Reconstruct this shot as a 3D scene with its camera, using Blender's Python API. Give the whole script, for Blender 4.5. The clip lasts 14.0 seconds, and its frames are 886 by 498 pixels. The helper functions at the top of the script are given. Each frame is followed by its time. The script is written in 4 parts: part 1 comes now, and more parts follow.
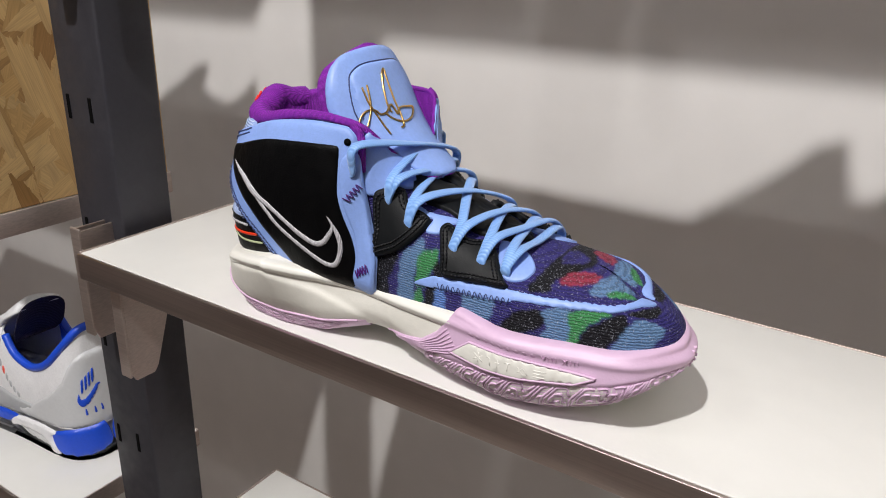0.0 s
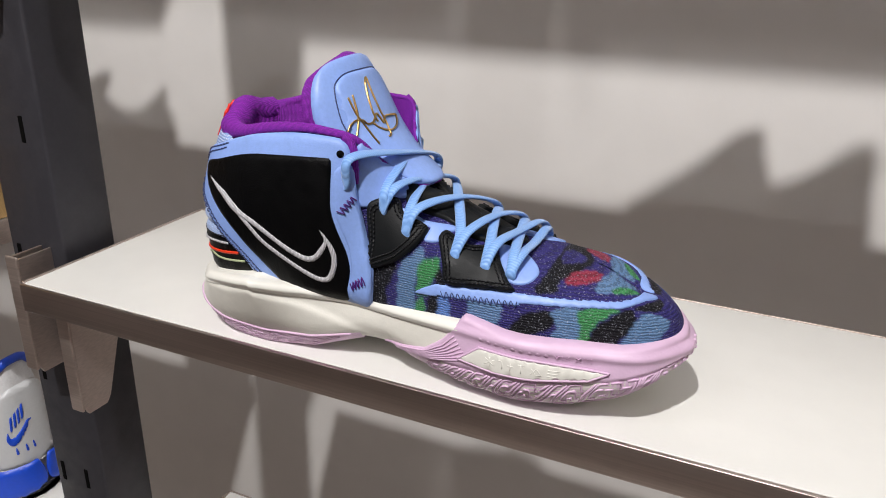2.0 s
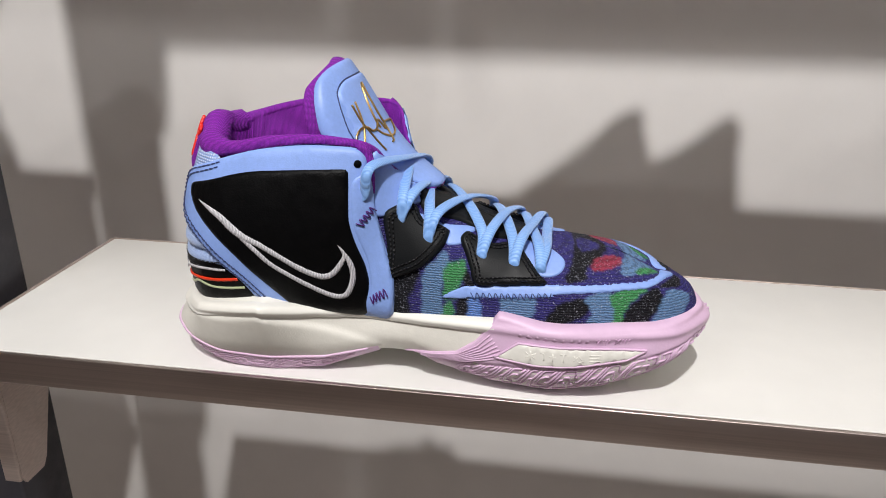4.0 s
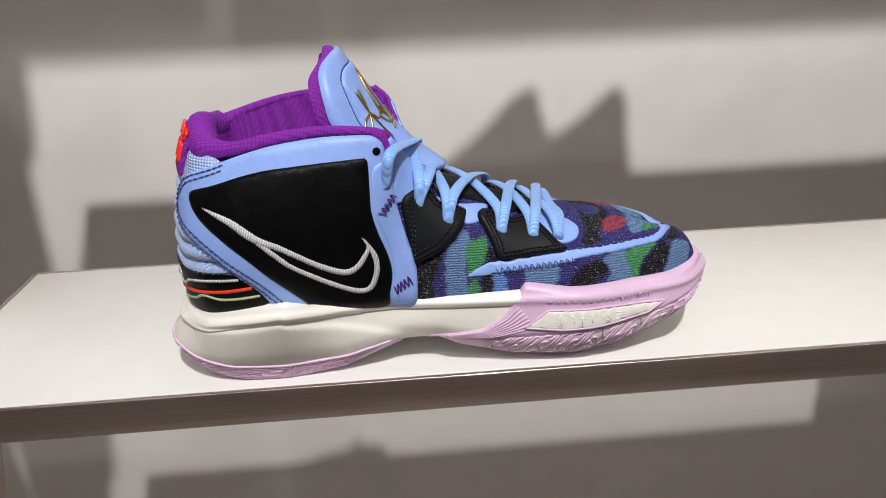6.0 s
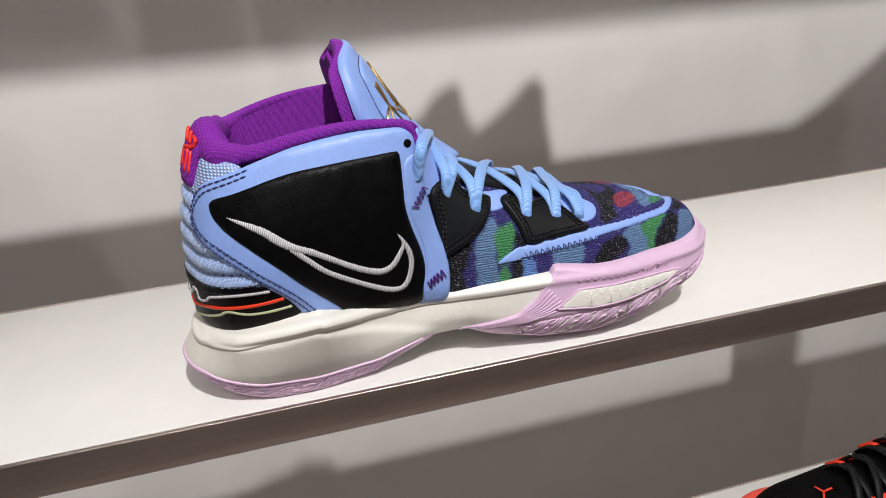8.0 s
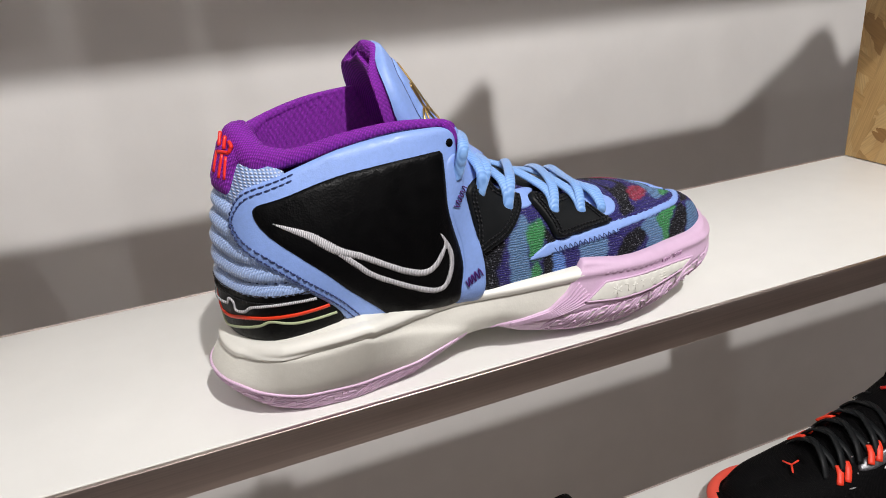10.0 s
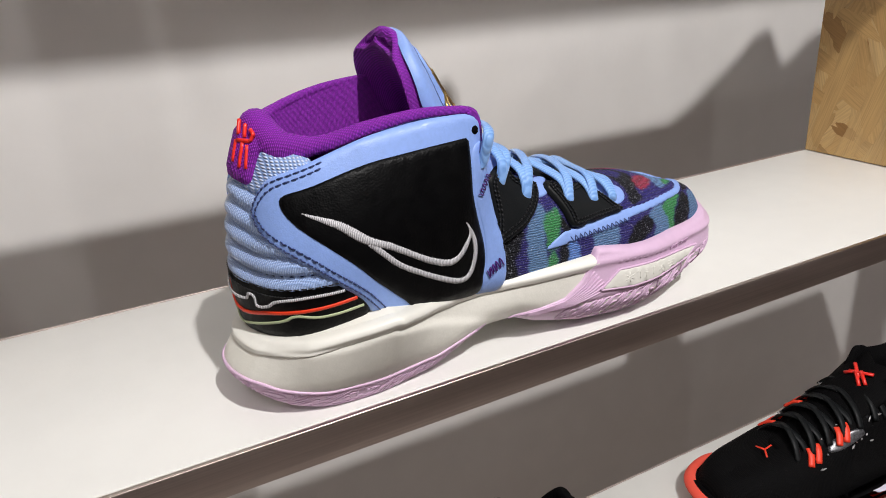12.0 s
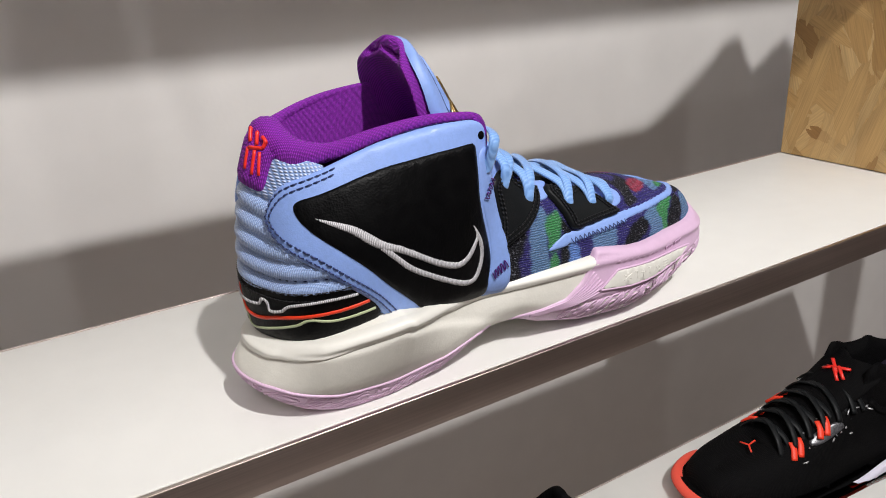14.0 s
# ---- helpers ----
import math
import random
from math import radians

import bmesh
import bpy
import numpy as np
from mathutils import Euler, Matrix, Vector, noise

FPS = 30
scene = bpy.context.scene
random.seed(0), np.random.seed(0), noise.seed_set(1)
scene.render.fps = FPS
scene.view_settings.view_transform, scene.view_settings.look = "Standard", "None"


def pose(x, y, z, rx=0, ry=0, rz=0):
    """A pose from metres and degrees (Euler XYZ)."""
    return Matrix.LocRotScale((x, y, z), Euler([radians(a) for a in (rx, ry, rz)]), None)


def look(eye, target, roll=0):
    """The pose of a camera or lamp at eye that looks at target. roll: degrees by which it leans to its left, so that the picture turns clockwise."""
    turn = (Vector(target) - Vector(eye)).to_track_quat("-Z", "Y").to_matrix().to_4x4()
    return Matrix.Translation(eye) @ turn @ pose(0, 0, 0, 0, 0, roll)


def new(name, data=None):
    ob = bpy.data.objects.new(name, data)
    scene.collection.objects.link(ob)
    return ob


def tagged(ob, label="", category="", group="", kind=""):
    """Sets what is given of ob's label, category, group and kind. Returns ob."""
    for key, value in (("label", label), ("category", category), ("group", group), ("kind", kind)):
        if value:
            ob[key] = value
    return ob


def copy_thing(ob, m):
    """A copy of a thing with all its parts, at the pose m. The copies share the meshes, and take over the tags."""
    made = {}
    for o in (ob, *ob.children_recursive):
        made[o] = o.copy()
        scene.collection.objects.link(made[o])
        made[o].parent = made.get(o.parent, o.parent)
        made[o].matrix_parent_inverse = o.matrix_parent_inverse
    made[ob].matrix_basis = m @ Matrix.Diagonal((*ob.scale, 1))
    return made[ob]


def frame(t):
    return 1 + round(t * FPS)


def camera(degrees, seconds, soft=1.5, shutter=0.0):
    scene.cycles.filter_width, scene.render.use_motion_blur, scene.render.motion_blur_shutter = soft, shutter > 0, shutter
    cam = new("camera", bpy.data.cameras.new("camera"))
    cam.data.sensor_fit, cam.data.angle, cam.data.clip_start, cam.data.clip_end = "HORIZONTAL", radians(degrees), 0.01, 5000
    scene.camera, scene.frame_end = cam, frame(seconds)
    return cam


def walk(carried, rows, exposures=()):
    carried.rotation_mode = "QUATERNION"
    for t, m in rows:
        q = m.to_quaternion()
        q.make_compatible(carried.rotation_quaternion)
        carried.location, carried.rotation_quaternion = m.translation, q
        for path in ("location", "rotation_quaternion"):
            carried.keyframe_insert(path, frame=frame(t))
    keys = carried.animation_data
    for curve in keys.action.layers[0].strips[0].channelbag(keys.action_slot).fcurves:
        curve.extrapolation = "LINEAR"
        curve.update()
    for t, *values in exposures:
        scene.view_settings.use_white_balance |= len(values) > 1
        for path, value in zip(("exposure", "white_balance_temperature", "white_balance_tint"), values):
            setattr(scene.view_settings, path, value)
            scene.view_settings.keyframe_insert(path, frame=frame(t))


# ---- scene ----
cam = camera(61.6, 14.0, soft=1.0)
METRES, EYE, TILT, LEAN, TURN = 0.44, 1.4042, 0.0, 0.0, 32.2
ROWS = [
    (0.0, 0.0, 0.0, 0.0, 0.66, -21.43, -1.69),
    (0.5, -0.0082, -0.0021, -0.0003, -0.43, -21.42, -1.66),
    (1.0, -0.0341, -0.0018, 0.0024, -2.25, -21.4, -1.57),
    (1.5, -0.0706, 0.0057, 0.0036, -4.86, -21.34, -1.45),
    (2.0, -0.1166, 0.0124, 0.0088, -8.1, -21.49, -1.3),
    (2.5, -0.1661, 0.0204, 0.0113, -11.74, -21.52, -1.22),
    (3.0, -0.2232, 0.0346, 0.0113, -15.53, -21.51, -1.16),
    (5.5, -0.4663, 0.1575, 0.001, -33.93, -21.8, 1.43),
    (6.0, -0.5042, 0.1768, -0.0066, -37.08, -21.88, 2.04),
    (6.5, -0.537, 0.2078, -0.01, -40.11, -21.95, 2.59),
    (7.0, -0.559, 0.2403, -0.013, -43.02, -21.95, 3.05),
    (7.5, -0.5963, 0.2675, -0.0128, -45.68, -21.94, 3.46),
    (8.0, -0.625, 0.2975, -0.0191, -48.11, -21.95, 3.77),
    (8.5, -0.6505, 0.3249, -0.0167, -50.31, -21.97, 3.92),
    (11.0, -0.7355, 0.4496, -0.0251, -58.65, -21.71, 2.99),
    (11.5, -0.7411, 0.4671, -0.0314, -59.89, -21.69, 2.79),
    (12.0, -0.7601, 0.4902, -0.0339, -61.01, -21.64, 2.68),
    (12.5, -0.774, 0.5061, -0.0342, -61.95, -21.54, 2.62),
    (13.0, -0.7802, 0.5133, -0.0312, -62.7, -21.4, 2.6),
    (13.5, -0.7902, 0.5167, -0.0302, -63.2, -21.27, 2.63),
    (14.0, -0.7931, 0.5167, -0.0303, -63.5, -21.18, 2.7),
]
walk(cam, [(t, pose(0, 0, EYE, TILT, LEAN, TURN) @ pose(METRES * x, METRES * y, METRES * z, 90 + pitch, roll, yaw)) for t, x, y, z, yaw, pitch, roll in ROWS])

# world and lamps: ceiling spots in front of the shelves, a dim shop round them
world = bpy.data.worlds.new("world")
scene.world = world
world.use_nodes = True
world.node_tree.nodes["Background"].inputs[0].default_value = (0.9, 0.93, 1.0, 1)
world.node_tree.nodes["Background"].inputs[1].default_value = 0.05
SHELF = 1.2


def lamp(name, kind, at, target, watts, colour, **more):
    data = bpy.data.lights.new(name, kind)
    data.energy, data.color = watts, colour
    for key, value in more.items():
        if key == "radius":
            data.shadow_soft_size = value
        elif key == "cone":
            data.spot_size = radians(value)
        elif key == "blend":
            data.spot_blend = value
        elif key == "size":
            data.shape, data.size = "SQUARE", value
    ob = new(name, data)
    ob.matrix_world = look(at, target)
    return ob


WARM = (1.0, 0.972, 0.955)
lamp("spot_main", "SPOT", (-.165, -.64, 2.56), (-.15, .5, 1.1), 103, WARM, radius=.022, cone=95, blend=.5)
lamp("spot_side", "SPOT", (-.95, -.75, 2.6), (-.2, .5, 1.1), 12, WARM, radius=.022, cone=80, blend=.5)
lamp("spot_end", "SPOT", (1.05, -.75, 2.6), (-.1, .5, 1.1), 7, WARM, radius=.022, cone=80, blend=.5)
# added overhead fill, no known lamp: supplies the ambient in the shaded parts
lamp("ambient_fill", "AREA", (-.4, -1.6, 2.9), (-.4, -1.6, 0), 19.5, (1.0, 0.94, 0.935), size=2.4)


# ---- materials ----
def mat(name, colour, rough=.5, metal=0.0, build=None, coat=0.0, sheen=0.0, spec=.5):
    m = bpy.data.materials.new(name)
    m.use_nodes = True
    n, l = m.node_tree.nodes, m.node_tree.links
    b = n["Principled BSDF"]
    b.inputs["Base Color"].default_value = (*colour, 1)
    b.inputs["Roughness"].default_value, b.inputs["Metallic"].default_value = rough, metal
    b.inputs["Coat Weight"].default_value, b.inputs["Sheen Weight"].default_value = coat, sheen
    b.inputs["Specular IOR Level"].default_value = spec
    if build:
        build(n, l, b)
    return m


def node(n, kind, **values):
    q = n.new(kind)
    for key, value in values.items():
        if key in q.inputs:
            q.inputs[key].default_value = value
    return q


def coords(n, l, scale=(1, 1, 1)):
    c, m = n.new("ShaderNodeTexCoord"), n.new("ShaderNodeMapping")
    m.inputs["Scale"].default_value = scale
    l.new(c.outputs["Object"], m.inputs["Vector"])
    return m.outputs["Vector"]


def noisy(n, l, scale, detail=3.0, stretch=(1, 1, 1), rough=.5):
    q = node(n, "ShaderNodeTexNoise", Scale=scale, Detail=detail, Roughness=rough)
    l.new(coords(n, l, stretch), q.inputs["Vector"])
    return q.outputs["Fac"]


def curve(n, l, source, *stops):
    r = n.new("ShaderNodeValToRGB")
    e = r.color_ramp.elements
    while len(e) < len(stops):
        e.new(.5)
    for k, (at, c) in zip(e, stops):
        k.position, k.color = at, (*c, 1)
    l.new(source, r.inputs[0])
    return r.outputs[0]


def bump(n, l, b, source, height, strength=1.0):
    q = node(n, "ShaderNodeBump", Strength=strength, Distance=height)
    l.new(source, q.inputs["Height"])
    if b.inputs["Normal"].is_linked:
        l.new(b.inputs["Normal"].links[0].from_socket, q.inputs["Normal"])
    l.new(q.outputs[0], b.inputs["Normal"])


def grey(a):
    return (a, a, a)


def varied(colour, scale=30, amount=.12, bumps=(), roughs=None):
    """Colour varied by two noises, with relief given as (scale, height, stretch)."""
    def build(n, l, b):
        lo = tuple(c * (1 - amount) for c in colour)
        hi = tuple(min(c * (1 + amount * .6), 1) for c in colour)
        mix = n.new("ShaderNodeMath")
        mix.operation = "MULTIPLY_ADD"
        mix.inputs[1].default_value = .5
        l.new(noisy(n, l, scale, 4), mix.inputs[0])
        half = n.new("ShaderNodeMath")
        half.operation = "MULTIPLY"
        half.inputs[1].default_value = .5
        l.new(noisy(n, l, scale * 9, 2), half.inputs[0])
        l.new(half.outputs[0], mix.inputs[2])
        l.new(curve(n, l, mix.outputs[0], (.3, lo), (.7, hi)), b.inputs["Base Color"])
        for s, h, stretch in bumps:
            bump(n, l, b, noisy(n, l, s, 3, stretch), h)
        if roughs:
            l.new(curve(n, l, noisy(n, l, scale * 2, 3), (.3, grey(roughs[0])), (.7, grey(roughs[1]))), b.inputs["Roughness"])
    return build


def leather(colour, cell=1100, height=.00012, crease=.00025):
    def build(n, l, b):
        varied(colour, 60, .1)(n, l, b)
        v = node(n, "ShaderNodeTexVoronoi", Scale=cell)
        l.new(coords(n, l), v.inputs["Vector"])
        bump(n, l, b, v.outputs["Distance"], height, .6)
        bump(n, l, b, noisy(n, l, 70, 4, (1.2, 1.2, .5), .6), crease, .6)
        l.new(curve(n, l, noisy(n, l, 140, 3), (.3, grey(.38)), (.7, grey(.55))), b.inputs["Roughness"])
    return build


def woven(colour, dark, scale=700, height=.0004, stretch=(1, 1, 1)):
    """Knit: two crossing waves."""
    def build(n, l, b):
        v = coords(n, l, stretch)
        ws = []
        for way, s in (("X", scale), ("Z", scale * 1.2)):
            w = node(n, "ShaderNodeTexWave", Scale=s / 6.28, Distortion=1.2, Detail=1.0)
            w.bands_direction = way
            l.new(v, w.inputs["Vector"])
            ws.append(w.outputs["Fac"])
        k = n.new("ShaderNodeMath")
        k.operation = "MULTIPLY"
        l.new(ws[0], k.inputs[0])
        l.new(ws[1], k.inputs[1])
        l.new(curve(n, l, k.outputs[0], (0.0, dark), (.55, colour)), b.inputs["Base Color"])
        bump(n, l, b, k.outputs[0], height)
        bump(n, l, b, noisy(n, l, 120, 3), .0004, .5)
    return build


WALL = mat("wall_paint", (.84, .82, .80), .7, build=varied((.84, .82, .80), 2.2, .04, [(160, .00012, (1, 1, 1))]))
LAMINATE = mat("white_laminate", (.72, .715, .685), .38, build=varied((.72, .715, .685), 6, .03, [(420, .00006, (1, 1, 1))], (.33, .45)))
POST = mat("dark_powder_steel", (.038, .037, .045), .5, .2, varied((.038, .037, .045), 40, .12, [(900, .0001, (1, 1, 1))], (.42, .6)))


def brushed(colour, rough):
    def build(n, l, b):
        l.new(curve(n, l, noisy(n, l, 220, 3, (.02, 1, 4)), (.3, tuple(c * .84 for c in colour)), (.7, colour)), b.inputs["Base Color"])
        l.new(curve(n, l, noisy(n, l, 14, 3, (.6, 1, 2)), (.3, grey(rough * .8)), (.7, grey(rough * 1.15))), b.inputs["Roughness"])
        bump(n, l, b, noisy(n, l, 300, 2, (.03, 1, 3)), .00002, .5)
    return build


STEEL = mat("brushed_steel", (.62, .54, .50), .36, 1.0, brushed((.62, .54, .50), .36))
DULL_STEEL = mat("satin_steel", (.66, .57, .52), .55, 1.0, brushed((.66, .57, .52), .55))
# black that stands for the shade inside punched holes
DARK = mat("hole_shade", (.003, .003, .003), .9, spec=.05)


def osb(n, l, b):
    """Pressed wood flakes: long cells at several turns, each with its own tone, grain and dark rim."""
    c = n.new("ShaderNodeTexCoord")
    last = None
    for k, (turn, sx, sy) in enumerate(((.75, 15, 48), (1.15, 20, 60), (1.9, 17, 50), (2.6, 22, 62), (1.3, 14, 70))):
        first, m = n.new("ShaderNodeMapping"), n.new("ShaderNodeMapping")
        first.inputs["Rotation"].default_value = (turn, 0, 0)
        m.inputs["Scale"].default_value = (20, sx, sy)
        m.inputs["Location"].default_value = (k * 3.1, k * 7.7, k * 1.3)
        l.new(c.outputs["Object"], first.inputs["Vector"])
        l.new(first.outputs[0], m.inputs["Vector"])
        w = node(n, "ShaderNodeTexNoise", Scale=.9, Detail=5.0)
        l.new(m.outputs[0], w.inputs["Vector"])
        add = n.new("ShaderNodeMixRGB")
        add.blend_type = "ADD"
        add.inputs[0].default_value = 1.0
        l.new(m.outputs[0], add.inputs[1])
        l.new(w.outputs["Color"], add.inputs[2])
        v = node(n, "ShaderNodeTexVoronoi", Scale=1.0)
        l.new(add.outputs[0], v.inputs["Vector"])
        s = n.new("ShaderNodeSeparateColor")
        l.new(v.outputs["Color"], s.inputs[0])
        tone = curve(n, l, s.outputs[0], (0, (.32, .165, .05)), (.10, (.49, .295, .108)), (.5, (.56, .355, .143)), (.95, (.62, .415, .185)))
        g = node(n, "ShaderNodeTexNoise", Scale=3.0, Detail=4.0)
        gm = n.new("ShaderNodeMapping")
        gm.inputs["Scale"].default_value = (10, sx * .6, sy * 5)
        l.new(first.outputs[0], gm.inputs["Vector"])
        l.new(gm.outputs[0], g.inputs["Vector"])
        mul = n.new("ShaderNodeMixRGB")
        mul.blend_type = "MULTIPLY"
        mul.inputs[0].default_value = .8
        l.new(tone, mul.inputs[1])
        l.new(curve(n, l, g.outputs["Fac"], (.3, grey(.70)), (.6, grey(1.0))), mul.inputs[2])
        rim_ = n.new("ShaderNodeMixRGB")
        rim_.blend_type = "MULTIPLY"
        rim_.inputs[0].default_value = .5
        l.new(mul.outputs[0], rim_.inputs[1])
        l.new(curve(n, l, v.outputs["Distance"], (.45, grey(1)), (.95, grey(.55))), rim_.inputs[2])
        if last is None:
            last = rim_.outputs[0]
        else:
            mix = n.new("ShaderNodeMixRGB")
            l.new(curve(n, l, s.outputs[1], (.52, grey(0)), (.58, grey(1))), mix.inputs[0])
            l.new(last, mix.inputs[1])
            l.new(rim_.outputs[0], mix.inputs[2])
            last = mix.outputs[0]
    l.new(last, b.inputs["Base Color"])
    bump(n, l, b, last, .0006)


OSB = mat("pressed_flake_board", (.55, .36, .16), .55, build=osb)


# ---- mesh helpers ----
def part(name, bm, material, parent=None, label="", smooth=True):
    """Links a bmesh as one mesh object, under a thing or a part."""
    me = bpy.data.meshes.new(name)
    bm.to_mesh(me)
    bm.free()
    me.materials.append(material)
    if smooth:
        me.shade_smooth()
    ob = new(name, me)
    if parent:
        ob.parent = parent
    if label:
        ob["label"] = label
    return ob


def thing(name, at, label, category, group="", kind=""):
    ob = new(name)
    ob.location = at
    return tagged(ob, label, category, group, kind)


def box(lo, hi, bevel=.001, bm=None):
    bm = bm or bmesh.new()
    made = bmesh.ops.create_cube(bm, size=1)["verts"]
    size, mid = Vector(hi) - Vector(lo), (Vector(hi) + Vector(lo)) / 2
    for v in made:
        v.co = Vector((v.co.x * size.x, v.co.y * size.y, v.co.z * size.z)) + mid
    if bevel:
        edges = {e for v in made for e in v.link_edges}
        bmesh.ops.bevel(bm, geom=list(edges), offset=bevel, segments=2, affect="EDGES", profile=.5)
    return bm


def sheet(points, close_u=False, close_v=False):
    """A grid of quads through points[i][j]."""
    bm = bmesh.new()
    rows = [[bm.verts.new(p) for p in row] for row in points]
    n, m = len(rows), len(rows[0])
    for i in range(n if close_u else n - 1):
        for j in range(m if close_v else m - 1):
            a, b, c, d = rows[i][j], rows[(i + 1) % n][j], rows[(i + 1) % n][(j + 1) % m], rows[i][(j + 1) % m]
            if len({a, b, c, d}) == 4:
                bm.faces.new((a, b, c, d))
    return bm


def tube(path, radius, sides=8, flat=1.0, up=(0, 0, 1), bm=None, caps=True):
    """A rounded cord along path; radius is a number or one for each point; flat squeezes it along its own normal."""
    bm = bm or bmesh.new()
    pts = [Vector(p) for p in path]
    rings = []
    for i, p in enumerate(pts):
        t = (pts[min(i + 1, len(pts) - 1)] - pts[max(i - 1, 0)]).normalized()
        nrm = Vector(up[i]) if hasattr(up[0], "__len__") else Vector(up)
        side = t.cross(nrm)
        side = side.normalized() if side.length > 1e-6 else t.orthogonal().normalized()
        nrm = side.cross(t).normalized()
        r = radius[i] if hasattr(radius, "__len__") else radius
        rings.append([bm.verts.new(p + side * (r * math.cos(a)) + nrm * (r * flat * math.sin(a))) for a in (2 * math.pi * k / sides for k in range(sides))])
    for a, b in zip(rings, rings[1:]):
        for k in range(sides):
            bm.faces.new((a[k], a[(k + 1) % sides], b[(k + 1) % sides], b[k]))
    if caps:
        bm.faces.new(rings[0])
        bm.faces.new(rings[-1][::-1])
    bmesh.ops.recalc_face_normals(bm, faces=bm.faces)
    return bm


# ---- the shop's shell ----
def slab(name, lo, hi, material, label, category):
    return tagged(part(name, box(lo, hi, 0), material, None, "", False), label, category, kind="structure")


FLOOR = mat("grey_floor", (.42, .37, .33), .5, build=varied((.42, .37, .33), 5, .15))
CEIL = mat("dark_ceiling", (.30, .28, .27), .8, build=varied((.30, .28, .27), 3, .1))
SHOP = mat("shop_walls", (.55, .47, .43), .8, build=varied((.55, .47, .43), 3, .1))
slab("floor", (-3.2, -3.4, -.1), (3.0, .82, 0), FLOOR, "grey-brown shop floor below the shelves", "floor")
slab("ceiling", (-3.2, -3.4, 3.0), (3.0, .82, 3.1), CEIL, "dark shop ceiling above the shelves", "ceiling")
slab("wall_back", (-3.2, .82, -.1), (3.0, .92, 3.1), WALL, "off-white painted wall behind the shelving", "wall")
slab("wall_front", (-3.2, -3.5, -.1), (3.0, -3.4, 3.1), SHOP, "plain warm grey shop wall", "wall")
slab("wall_west", (-3.3, -3.5, -.1), (-3.2, .92, 3.1), SHOP, "plain warm grey shop wall", "wall")
slab("wall_east", (3.0, -3.5, -.1), (3.1, .92, 3.1), SHOP, "plain warm grey shop wall", "wall")


# ---- shelving ----
def upright(x0, x1):
    post = thing("shelf_upright", ((x0 + x1) / 2, .345, 0), "dark grey steel shelf upright with slotted face", "upright", "shelf uprights")
    bm = box((x0, .323, 0), (x1, .369, 2.35), .0025)
    body = part("column", bm, POST, post)
    body.matrix_parent_inverse = post.matrix_basis.inverted()
    # slots aren't cut: black pieces on the face carry the holes' shade
    slot = None
    for i in range(4, 23):
        for j in (-.0135, .0135):
            z = .1 + i * .0985 + .0085 - .0
            if slot is None:
                slot = box((-.0021, -.0004, -.0095), (.0021, .0012, .0095), .0008)
                me = bpy.data.meshes.new("slot")
                slot.to_mesh(me)
                me.materials.append(DARK)
                slot = me
            ob = new("slot", slot)
            ob.parent = post
            ob.location = (j - .006, .3228 - .345, z)
    return post


def shelf(x0, x1, z, edge_right=False):
    s = thing("display_shelf", ((x0 + x1) / 2, .363, z), "white laminate display shelf with brushed steel front edge", "shelf", "display shelves")
    inv = Matrix.Translation(s.location).inverted()
    part("board", box((x0 + .001, .2775, z - .0185), (x1 - .001, .4505, z), .0006), LAMINATE, s).matrix_parent_inverse = inv
    part("front_edge", box((x0, .2745, z - .0195), (x1, .2771, z - .0003), .0004), STEEL, s, "brushed steel front edge").matrix_parent_inverse = inv
    part("back_edge", box((x0, .4506, z - .0195), (x1, .452, z + .0005), .0004), DULL_STEEL, s).matrix_parent_inverse = inv
    for a, b in ((x0 - .0012, x0 + .0006), (x1 - .0006, x1 + .0012)):
        part("side_edge", box((a, .2772, z - .0195), (b, .4504, z + .0005), .0004), DULL_STEEL, s).matrix_parent_inverse = inv
    return s


def bracket(x, z, wide=.0115):
    """A folded steel channel hooked on the upright, carrying a shelf's end."""
    s = thing("shelf_bracket", (x, .31, z), "folded satin steel bracket hooked on the upright", "bracket", "shelf brackets")
    inv = Matrix.Translation(s.location).inverted()
    h = wide / 2
    for a, b in ((x - h, x - h + .0022), (x + h - .0022, x + h)):
        bm = bmesh.new()
        prof = [(.2965, -.085), (.3, -.0915), (.3165, -.0915), (.3205, -.086), (.3425, -.02), (.3425, .0), (.2965, .0)]
        lo = [bm.verts.new((a, y, z + k)) for y, k in prof]
        hi = [bm.verts.new((b, y, z + k)) for y, k in prof]
        bm.faces.new(lo)
        bm.faces.new(hi[::-1])
        for i in range(len(prof)):
            bm.faces.new((lo[i], hi[i], hi[(i + 1) % len(prof)], lo[(i + 1) % len(prof)]))
        bmesh.ops.recalc_face_normals(bm, faces=bm.faces)
        part("side_plate", bm, DULL_STEEL, s, smooth=False).matrix_parent_inverse = inv
    part("front_plate", box((x - h, .2945, z - .088), (x + h, .2968, z + .002), .001), DULL_STEEL, s, smooth=False).matrix_parent_inverse = inv
    return s


def end_panel(x0, x1, z0, z1):
    return tagged(part("flake_board_panel", box((x0, .2785, z0), (x1, .4495, z1), .0008), OSB, None, "", False),
                  "pressed wood flake board panel standing on the shelf", "panel", "end panels")


upright(-.552, -.496)
upright(.62, .676)
LEVELS = (.9, SHELF, 1.495, 1.79)
for z in LEVELS:
    shelf(-.4815, .605, z)
    shelf(-1.33, -.603, z)
    bracket(-.5150, z + (.004 if z == SHELF else -.021))
    bracket(-.4745, z - .021)
    bracket(.64, z - .021)
